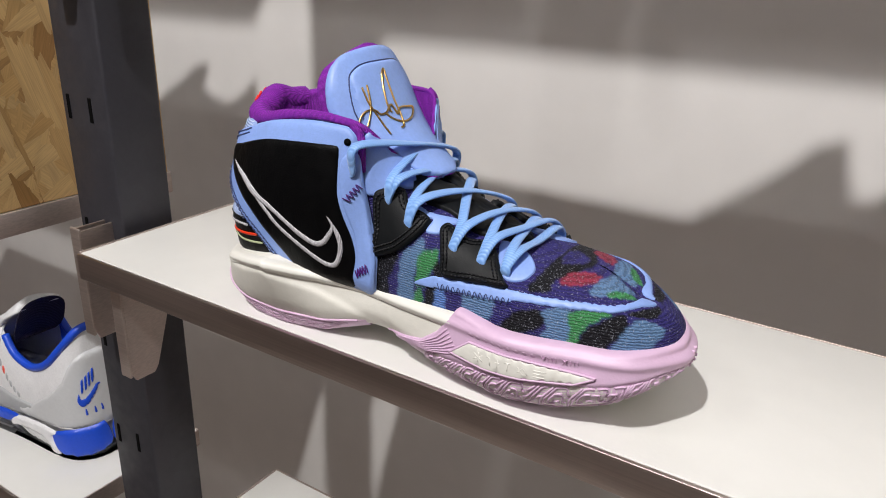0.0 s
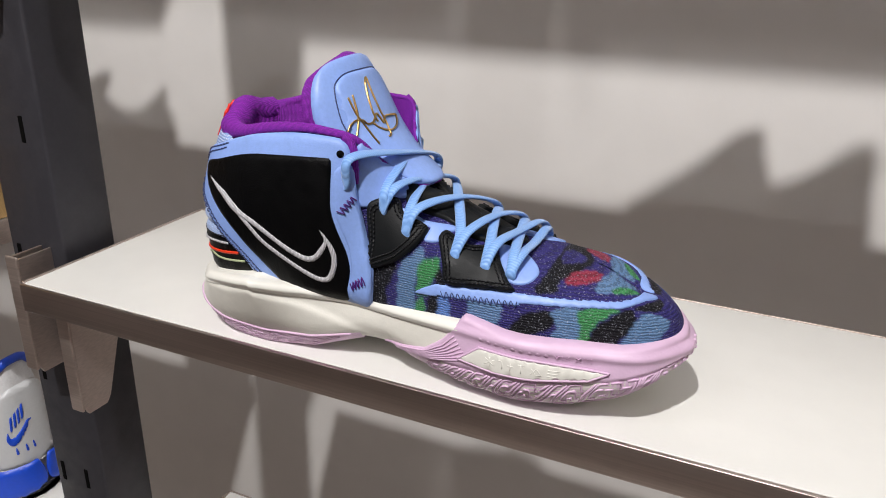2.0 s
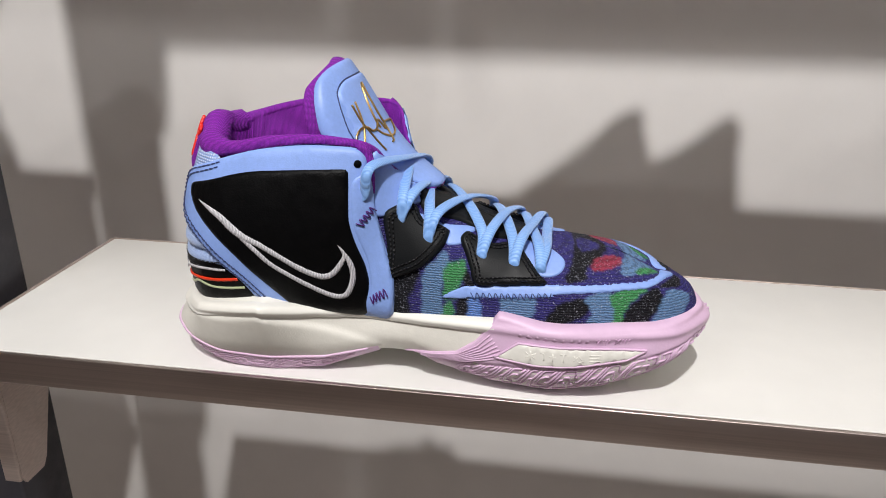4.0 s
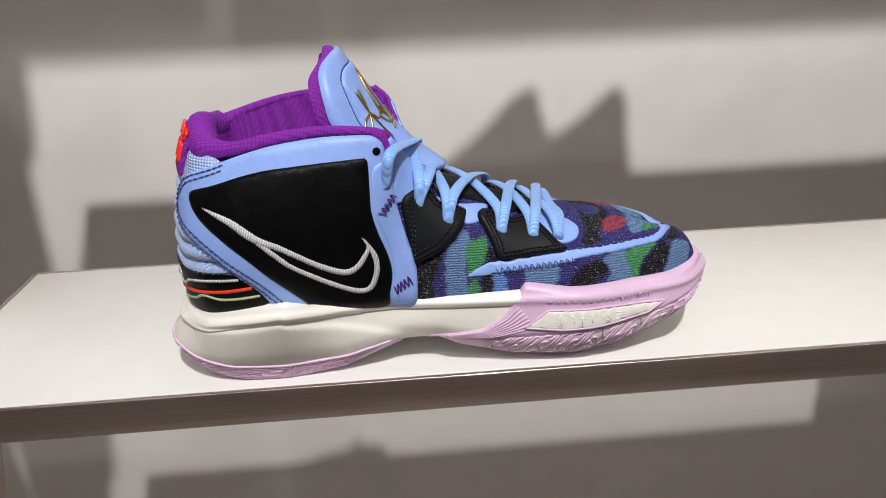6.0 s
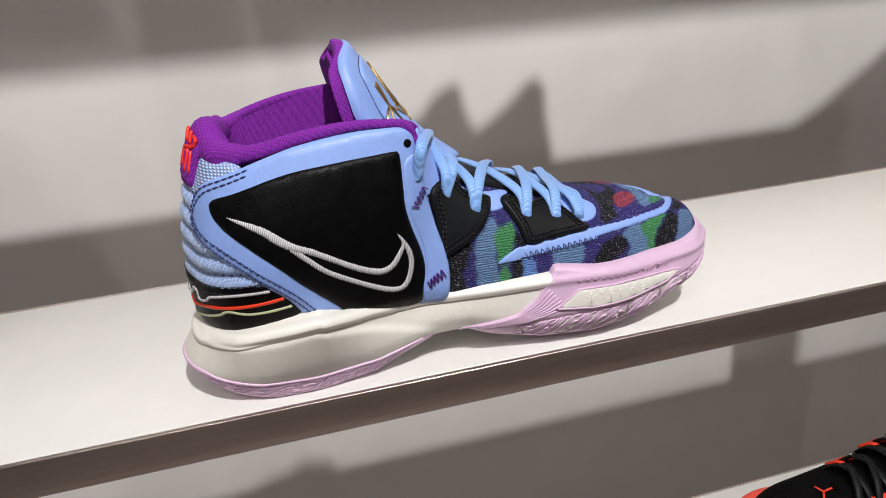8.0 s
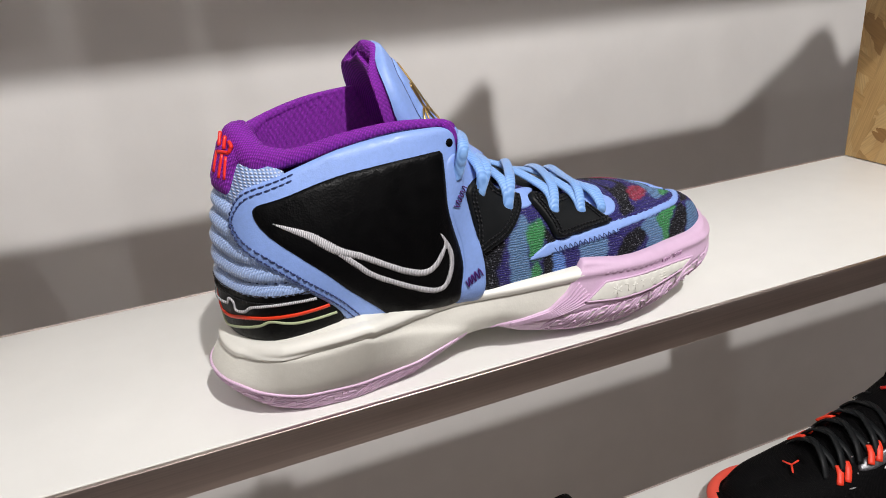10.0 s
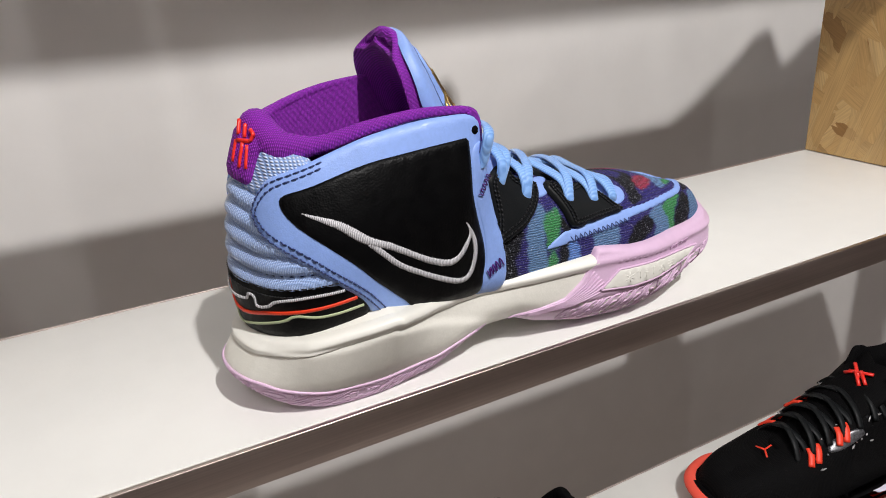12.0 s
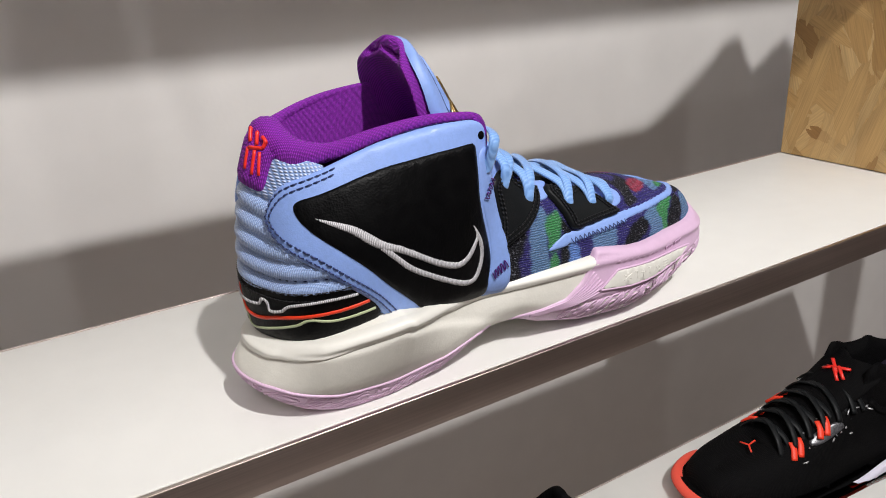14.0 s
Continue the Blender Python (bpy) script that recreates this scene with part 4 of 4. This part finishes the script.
SHAPES = [[[(0, .05), (.55, .05), (.8, .5), (.55, .95), (0, .95)], [(0, .28), (.4, .28), (.52, .5), (.4, .72), (0, .72)], [(.75, .05), (1.02, .5), (.75, .95)]],
          [[(0, .05), (1.02, .05)], [(0, .35), (.3, .35), (.6, .7), (1.02, .7)], [(0, .65), (.2, .65), (.45, .95), (1.02, .95)], [(.5, .3), (.7, .45), (1.02, .4)]],
          [[(0, .95), (.3, .95), (.7, .1), (1.02, .1)], [(0, .6), (.15, .6), (.45, .05)], [(.55, .95), (.8, .45), (1.02, .45)], [(.75, .95), (1.02, .72)]],
          [[(1.02, .05), (.4, .05), (.15, .5), (.4, .95), (1.02, .95)], [(1.02, .3), (.55, .3), (.42, .5), (.55, .7), (1.02, .7)], [(.2, .05), (0, .5), (.2, .95)]]]


def maze(name, u0, u1, low, high, cell, out):
    u, k = u0, 0
    while u < u1:
        w = cell * rng.uniform(.8, 1.25)
        bm = bmesh.new()
        for line in SHAPES[rng.randrange(4)]:
            pts = []
            for a, b in line:
                uu = u + (a - 1.1 * b) * w
                lo, hi = low(uu), high(uu)
                pts.append((uu, lo + (hi - lo) * (.06 + .86 * b)))
            ridge(name, pts, out, .00052, PINK, bm=bm)
        own("tread_ridge", bm, PINK)
        u += w * 1.02


maze("tread", .004, .150, lambda u: float(z_bot(at_x(u))) + .0004, tread_top, .0072, .0014)
maze("tread", .212, .352, lambda u: float(z_bot(at_x(u))) + .0002, lambda u: heel_top(u) - .0018, .0105, .0014)
own("heel_rail", ridge("rail", [(u, heel_top(u) - .0014) for u in np.linspace(.198, .40, 60)], .0014, .0008, PINK), PINK)
for k in range(7):
    f = .0018 + k * .0019
    own("fan_rib", ridge("rib", [(.1310 + .0006 - f * .72, .0430 - f * 1.1), (.1345 - f * .72, .0375 - f * .9), (.1402 - f * .62, .0305 - f * .55), (.1501 - f * .3, .0236 - f * .32), (.1600, .0213 - f * .22), (.1700, .0188 - f * .10)][1:], .0026, .00042, PINK), PINK)

for z in (.031, .0345, .038, .0415):
    for u in (-.0022, .0022):
        own("toe_dot", tube([lift(sole_point(u, z, .0018)), lift(sole_point(u, z, .0030))], .0008, 8), PINK)

# raised lettering: a name as plain bars, then the numerals
def raised(u, z, w, h, name="letter_bar"):
    p = [(u, z - h / 2), (u - w, z - h / 2), (u - w, z + h / 2), (u, z + h / 2)]
    return own(name, patch(p, .0024, .0003, .0003, fn=sole_point, res=.002, sharp=True, per=2), PINK)


for k in range(9):
    raised(.1195 - k * .0041, .0386 - k * .00014, .0027, .0023)


def numerals(text, u0, z0, size):
    font = bpy.data.curves.new("numerals", "FONT")
    font.body, font.size, font.extrude, font.space_character = text, size, .0003, 1.35
    ob = bpy.data.objects.new("numerals_shape", font)
    scene.collection.objects.link(ob)
    me = bpy.data.meshes.new_from_object(ob.evaluated_get(bpy.context.evaluated_depsgraph_get()))
    bpy.data.objects.remove(ob)
    bm = bmesh.new()
    bm.from_mesh(me)
    bmesh.ops.subdivide_edges(bm, edges=[e for e in bm.edges if e.calc_length() > .002], cuts=1)
    for v in bm.verts:
        v.co = Vector(lift(sole_point(u0 - v.co.x, z0 + v.co.y, .0026 + v.co.z)))
    return own("numerals", bm, PINK, "raised Roman numerals VIII XIII", smooth=False)


numerals("VIII XIII", .0812, .0358, .0040)
for k, pts in enumerate(([(0, 0), (.005, .003)], [(.005, 0), (0, .003)], [(.0025, -.001), (.0025, .004)], [(.009, -.0005), (.009, .0035), (.007, .0035)], [(.013, -.0005), (.013, .0035)],
                         [(.0115, .002), (.0145, .002)], [(.018, -.0005), (.018, .0035)], [(.0165, .0035), (.0195, .0035)], [(.023, 0), (.0255, .003), (.028, 0), (.0255, -.0005), (.023, .003)],
                         [(.031, .003), (.037, .003)], [(.031, .0015), (.036, .0015)], [(.031, 0), (.037, 0)])):
    own("inlay_mark", tube([lift(sole_point(.1150 - a, .0275 + b, .0034)) for a, b in along(pts, .001)], .00028, 5), LIP)



# ---- low sneakers on the other shelves: toe at the origin, heel at +x ----
LOW = [  # foot x, y; top x, y, z; round
    (.004, 0, .030, 0, .052, 1), (.010, -.022, .032, 0, .054, 1), (.030, -.037, .046, 0, .061, 1), (.060, -.045, .066, 0, .068, 1),
    (.100, -.047, .106, -.002, .088, 1), (.135, -.044, .142, -.016, .112, .9), (.160, -.041, .168, -.028, .118, .5), (.185, -.038, .187, -.031, .099, .2),
    (.215, -.036, .216, -.030, .092, .1), (.245, -.034, .245, -.029, .105, .1), (.270, -.029, .267, -.021, .130, .1), (.284, -.016, .276, -.011, .144, .1), (.288, 0, .278, 0, .147, .1)]
LOWS = spline([(*s, 0) for s in LOW] + [(x, -y, X, -Y, Z, k, 0) for x, y, X, Y, Z, k in LOW[-2:0:-1]], 240, True)


def low_foot(x):
    return ramp(x, (0, .024), (.06, .024), (.16, .030), (.24, .036), (.29, .038))


def low_point(a, w, out=0.0):
    """a: 0..240 round the foot from the toe by the outer side; w: 0 at the sole, 1 at the rim."""
    a, w = np.broadcast_arrays(np.asarray(a, float), np.asarray(w, float))
    if np.any(out):
        n = np.cross(low_point(a + .4, w) - low_point(a - .4, w), low_point(a, np.minimum(w + .01, 1)) - low_point(a, w - .01))
        return low_point(a, w) + n / (np.linalg.norm(n, axis=-1, keepdims=True) + 1e-12) * np.asarray(out)[..., None]
    k = np.mod(a, 240)
    i = k.astype(int)
    f = (k - i)[..., None]
    x, y, X, Y, Z, r, _ = np.moveaxis(LOWS[i % 240] * (1 - f) + LOWS[(i + 1) % 240] * f, -1, 0)
    t = np.clip(w, 0, 1) * np.pi / 2
    h = (1 - r) * w + r * (1 - np.maximum(np.cos(t), 0) ** .7)
    g = (1 - r) * w + r * np.sin(t)
    z0 = low_foot(x) - .004
    side = np.sign(y) * .004 * (1 - r) * np.sin(np.pi * np.clip(w, 0, 1))
    return np.stack([x + (X - x) * h, y + (Y - y) * h + side, z0 + (Z - z0) * g], -1)


def low_metres(a, b, out=0.0):
    return low_point(a / .00265, b / .09, out)


def plain(p):
    return (float(p[0]), float(p[1]), float(p[2]))


def low_patch(poly, out, thick, fn=low_metres, r=.0018, res=.004, sharp=False, per=4):
    bm = patch(poly, out, thick, r, fn, res, None, per, sharp)
    for v in bm.verts:
        v.co.z -= SHELF
    return bm


def low_sole(thing_, z0, z1, grow, material, name, label=""):
    rows = []
    for i in range(0, 240, 2):
        x, y = LOWS[i][:2]
        n = LOWS[(i + 1) % 240][:2] - LOWS[i - 1][:2]
        n = np.array([-n[1], n[0]]) / np.linalg.norm(n)
        lo, hi = z0(x), z1(x)
        rows.append([plain((x + n[0] * g, y + n[1] * g, z)) for z, g in ((lo, grow - .010), (lo, grow - .003), (lo + (hi - lo) * .2, grow), (lo + (hi - lo) * .6, grow + .001), (lo + (hi - lo) * .9, grow), (hi, grow - .0025), (hi, grow - .009))])
    bm = sheet(rows, True)
    bmesh.ops.holes_fill(bm, edges=[e for e in bm.edges if e.is_boundary])
    bmesh.ops.recalc_face_normals(bm, faces=bm.faces)
    return part(name, bm, material, thing_, label)


def low_sneaker(label, look_):
    """look_: a dict of materials. Returns the thing, built at the origin."""
    s = thing("low_top_sneaker", (0, 0, 0), label, "sneaker", "low sneakers")
    aa, wwv = np.meshgrid(np.arange(0, 240), np.linspace(0, 1, 26), indexing="ij")
    part("upper", sheet(low_point(aa, wwv), True), look_["upper"], s)
    lift_toe = lambda x: ramp(x, (0, .014), (.05, .002), (.08, 0), (.3, 0))
    low_sole(s, lift_toe, lambda x: lift_toe(x) + .009, .0058, look_["outsole"], "outsole", look_["outsole_label"])
    low_sole(s, lambda x: lift_toe(x) + .0085, lambda x: low_foot(x) + .001 + lift_toe(x) * .3, .0045, look_["midsole"], "midsole", look_["midsole_label"])
    # collar, lining and tongue
    a = np.linspace(62, 178, 90)
    rimp = low_point(a, 1.0)
    part("collar", tube([plain(p) for p in rimp], .0042, 10), look_["collar"], s, look_["collar_label"])
    rows = []
    for p in rimp:
        inward = np.array([.225 - p[0], -p[1], 0])
        inward /= np.linalg.norm(inward)
        rows.append([plain(p + inward * (.003 + .003 * k) - np.array([0, 0, k * (p[2] - .045)])) for k in np.linspace(0, 1, 6)])
    part("lining", sheet(rows), look_["lining"], s)
    part("insole", box((.16, -.026, .044), (.275, .026, .048), .004), look_["lining"], s)
    rows = []
    for w in np.linspace(0, 1, 22):
        x, z = ramp(w, (0, .075), (.5, .130), (.8, .163), (1, .182)), ramp(w, (0, .066), (.5, .104), (.8, .134), (1, .148))
        hw, th = ramp(w, (0, .016), (.5, .027), (.85, .031), (1, .024)), .006
        rows.append([(x + .014 * math.cos(t) ** 2 * w + th * .7 * math.sin(-t), hw * math.cos(t), z + th * .8 * math.sin(t)) for t in np.linspace(0, 2 * math.pi, 28, endpoint=False)])
    bm = sheet(rows, close_v=True)
    bmesh.ops.holes_fill(bm, edges=[e for e in bm.edges if e.is_boundary])
    bmesh.ops.recalc_face_normals(bm, faces=bm.faces)
    part("tongue", bm, look_["tongue"], s)
    # laces
    for k in range(6):
        x = .085 + k * .0145
        z = float(ramp(x, (.08, .085), (.12, .108), (.165, .132)))
        hw = .020 + k * .0016
        for tilt in (-.006, .006):
            path = spline([(x - tilt, -hw - .006, z - .020), (x - tilt * .6, -hw * .8, z - .004), (x, 0, z + .004 + tilt * .12), (x + tilt * .6, hw * .8, z - .004), (x + tilt, hw + .006, z - .020)], 18)
            part("lace", tube([plain(p) for p in path], .0032, 8, .5, [(0, p[1], .02) for p in path]), look_["lace"], s)
    return s


JET = mat("black_mesh_upper", (.005, .005, .006), .7, build=woven((.0032, .003, .0036), (.0012, .0012, .0015), 1500, .0003), spec=.10)
JET_GLOSS = mat("black_film", (.008, .007, .008), .25, build=varied((.008, .007, .008), 40, .2), spec=.4)
RED_RUBBER = mat("coral_red_rubber", (.82, .09, .055), .45, build=varied((.82, .09, .055), 30, .06))
RED_CORD = mat("red_cord", (.88, .05, .018), .5, build=varied((.88, .05, .018), 200, .1))
ICE = mat("lilac_white_foam", (.70, .68, .80), .45, build=varied((.70, .68, .80), 30, .04))
WHITE_HIDE = mat("white_leather", (.78, .78, .79), .45, build=leather((.78, .78, .79), 900, .0002, .0004))
PALE = mat("pale_grey_translucent", (.60, .61, .62), .35, build=varied((.60, .61, .62), 30, .05, [(60, .0002, (.2, 1, 6))]))
GREY_RUBBER = mat("grey_rubber", (.42, .43, .44), .5, build=varied((.42, .43, .44), 30, .06))
ROYAL = mat("royal_blue", (.012, .075, .62), .4, build=varied((.012, .075, .62), 40, .08))
DEEP = mat("dark_lining", (.02, .014, .035), .7, build=woven((.03, .02, .05), (.01, .006, .02), 1000, .0004))
SILVER = mat("silver_film", (.75, .76, .78), .25, .6, build=varied((.75, .76, .78), 300, .3))
SPARK = mat("silver_fleck_film", (.10, .10, .11), .3, .3, build=varied((.10, .10, .11), 500, 1.0))

black = low_sneaker("black mesh low sneaker with red lace loops on the lower shelf",
                    dict(upper=JET, outsole=RED_RUBBER, outsole_label="coral red rubber outsole", midsole=JET, midsole_label="", collar=JET, collar_label="", lining=DEEP, tongue=JET, lace=MATTE))
part("toe_bumper", tube([plain(low_point(a, .06, .0045)) for a in np.linspace(-26, 26, 40)], [.0075 * (1 - (abs(k) / 20.5) ** 2) ** .5 + .0008 for k in np.linspace(-20, 20, 40)], 10, .7), RED_RUBBER, black, "coral red toe bumper")
for m in (1, -1):
    part("heel_foam", low_patch([(q * m if m > 0 else .636 - q, z) for q, z in ((.150, -.020), (.185, -.002), (.21, .010), (.25, .016), (.30, .016), (.30, -.020))][::m], .004, .0035, r=.003), ICE, black, "lilac-white foam heel wall")
    part("side_film", low_patch([(q if m > 0 else .636 - q, z) for q, z in ((.205, .020), (.20, .05), (.225, .07), (.25, .045), (.25, .022))][::m], .0006, .0012), JET_GLOSS, black)
    part("fleck_patch", low_patch([(q if m > 0 else .636 - q, z) for q, z in ((.118, .050), (.108, .056), (.112, .066), (.130, .064), (.134, .054))][::m], .0004, .0008), SPARK, black, "silver flecked film")
    for x, z in ((.090, .070), (.118, .090)):
        for d in (0, .0075):
            q = [(x + d - .004, -m * .034, z - .004 + d * .3), (x + d, -m * .028, z + .005 + d * .5), (x + d + .002, -m * .022, z + .009 + d * .5)]
            part("lace_loop", tube([plain(p) for p in spline(q, 8)], .0032, 8, .6, (0, -m * .6, .8)), RED_CORD, black, "bright red lace loop")
rng = random.Random(5)
for k in range(26):
    a, w = rng.uniform(38, 62) if k < 20 else rng.uniform(178, 200), rng.uniform(.45, .92)
    p = Vector(plain(low_point(a, w, .0012)))
    d = Vector((rng.uniform(-1, 1), rng.uniform(-.4, .4), rng.uniform(-1, 1))).normalized() * rng.uniform(.0012, .0040)
    part("fleck", tube([p - d, p + d * .2, p + d], [.0005, .0012, .0004], 5, .4, (0, -1, .4)), SILVER, black, "small silver fleck")
rows = []
for a in np.linspace(57, 183, 80):
    p = low_point(a, 1.0)
    up_ = .070 * math.sin((a - 57) / 126 * math.pi) ** .22 * (1 - .75 * float(np.clip((p[0] - .225) / .04, 0, 1)))
    rows.append([plain(p + np.array([(.225 - p[0]) * .10 * k, -p[1] * .14 * k, up_ * k])) for k in (0, .35, .7, 1)] + [plain(p + np.array([(.225 - p[0]) * .2, -p[1] * .22, up_ * k])) for k in (1.02, .6, 0)])
part("ankle_sock", sheet(rows), JET, black)
for a, b in (((.160, -.006), (.168, .004)), ((.163, -.009), (.170, .001)), ((.168, .004), (.163, .010)), ((.165, -.001), (.173, .009)), ((.172, -.008), (.166, .008))):
    part("tongue_mark", tube([(a[0] - .006, a[1] * 1.3, .134 + (a[0] - .160) * 1.1), (b[0] - .006, b[1] * 1.3, .134 + (b[0] - .160) * 1.1)], .0018, 6), RED_GEL, black, "red stitched mark")
for a, b in (((.056, -.012), (.060, -.004)), ((.060, -.004), (.067, -.004)), ((.060, -.004), (.057, .004))):
    part("toe_mark", tube([plain((a[0], a[1], .0705 + (a[0] - .056) * .55)), plain((b[0], b[1], .0705 + (b[0] - .056) * .55))], .0009, 6), RED_CORD, black, "small red mark")

white = low_sneaker("white and royal blue leather low sneaker on the lower shelf",
                    dict(upper=WHITE_HIDE, outsole=GREY_RUBBER, outsole_label="grey rubber outsole", midsole=WHITE_HIDE, midsole_label="white midsole", collar=ROYAL, collar_label="royal blue collar edge", lining=ROYAL, tongue=WHITE_HIDE, lace=WHITE_HIDE))
part("tongue_lining", low_patch([(-.022, .0), (.022, .0), (.027, .03), (.020, .046), (0, .05), (-.020, .046), (-.027, .03)], .0, .002, fn=lambda a, b, h=0: np.stack([.1685 + b * .52 - h + .010 * (a / .027) ** 2, a, .104 + b], -1), r=.004), DEEP, white, "dark purple tongue lining")
HEEL = [(.205, .004), (.215, .028), (.235, .042), (.262, .052), (.280, .066), (.318, .068)]
HEEL = HEEL + [(.636 - a, b) for a, b in HEEL[-2::-1]]
part("heel_counter", low_patch(HEEL, .0012, .0024, r=.003), PALE, white, "pale grey translucent heel counter")
part("mud_guard", low_patch([(.12, .002), (.14, .018), (.19, .026), (.215, .026), (.215, .002)], .0008, .0014), GREY_RUBBER, white, "grey suede guard")
for m in (1, -1):
    q = lambda pts: [(a if m > 0 else .636 - a, b) for a, b in pts][::m]
    part("heel_block", low_patch(q([(.248, -.016), (.252, .002), (.30, .006), (.313, .004), (.313, -.018), (.262, -.026)]), .0066, .0022, r=.002), ROYAL, white, "royal blue heel block")
    part("side_block", low_patch(q([(.150, -.014), (.158, .004), (.196, .006), (.204, -.006)]), .0066, .0020, r=.002), ROYAL, white, "royal blue side block")
    frame_ = [(.186, -.006), (.196, .006), (.225, .008), (.252, .000), (.246, -.008), (.256, -.026), (.246, -.028), (.236, -.014), (.205, -.010), (.190, -.014)]
    part("air_window_frame", low_patch(q(frame_), .0070, .0030, r=.002), WHITE_HIDE, white, "white moulded frame")
    part("air_window", low_patch(q([(.196, -.013), (.206, -.010), (.234, -.014), (.246, -.027), (.215, -.026)]), .0062, .0004, r=.002), PALE, white, "pale clear window")
    for k in range(8):
        part("letter_bar", low_patch(q([(.150 + k * .006, .062 - k * .0035), (.1535 + k * .006, .0605 - k * .0035), (.1535 + k * .006, .0535 - k * .0035), (.150 + k * .006, .055 - k * .0035)]), .0004, .0006, sharp=True, r=.0006), RED_RUBBER if k == 3 else GREY_RUBBER, white)
part("curved_mark", low_patch([(.283, .030), (.287, .024), (.296, .024), (.314, .033), (.318, .040), (.300, .032), (.289, .030), (.287, .036)], .0036, .0008, r=.001), ROYAL, white, "royal blue curved mark")
for a, b in ((.290, .294), (.296, .300), (.302, .306), (.308, .313)):
    part("heel_bar", low_patch([(a, .0345 + (a - .29) * .35), (b, .0345 + (b - .29) * .35), (b + .002, .046 + (b - .29) * .35), (a + .002, .046 + (a - .29) * .35)], .0036, .0008, r=.0006, sharp=True), ROYAL, white)
for a in (.290, .303, .314):
    part("heel_bar", low_patch([(a, .015), (a + .004, .015), (a + .003, .021), (a + .001, .021)], .0036, .0006, r=.0005, sharp=True), ROYAL, white)

tagged(copy_thing(black, pose(-.385, .365, .9, 0, 0, -4)), "black and red low sneaker lower down on its shelf").scale = (.95, .95, .78)
# three unseen copies higher up, placed and scaled to cast the wall's shadows
tagged(copy_thing(white, pose(-.250, .350, 1.495, 0, 0, 6)), "unseen white and blue low sneaker on the shelf above, added for its wall shadow").scale = (.86, .95, .94)
tagged(copy_thing(white, pose(.195, .362, 1.495, 0, 0, 0)), "unseen white and blue low sneaker on the shelf above, added for its wall shadow")
tagged(copy_thing(white, pose(-.93, .362, 1.495, 0, 0, 0)), "unseen white and blue low sneaker on the neighbouring upper shelf, added for its wall shadow").scale = (1, 1, .9)
black.matrix_basis = pose(.055, .381, .9, 0, 0, -11)
black.scale = (1, 1, .77)
white.matrix_basis = pose(-.937, .374, .9, 0, 0, 0)
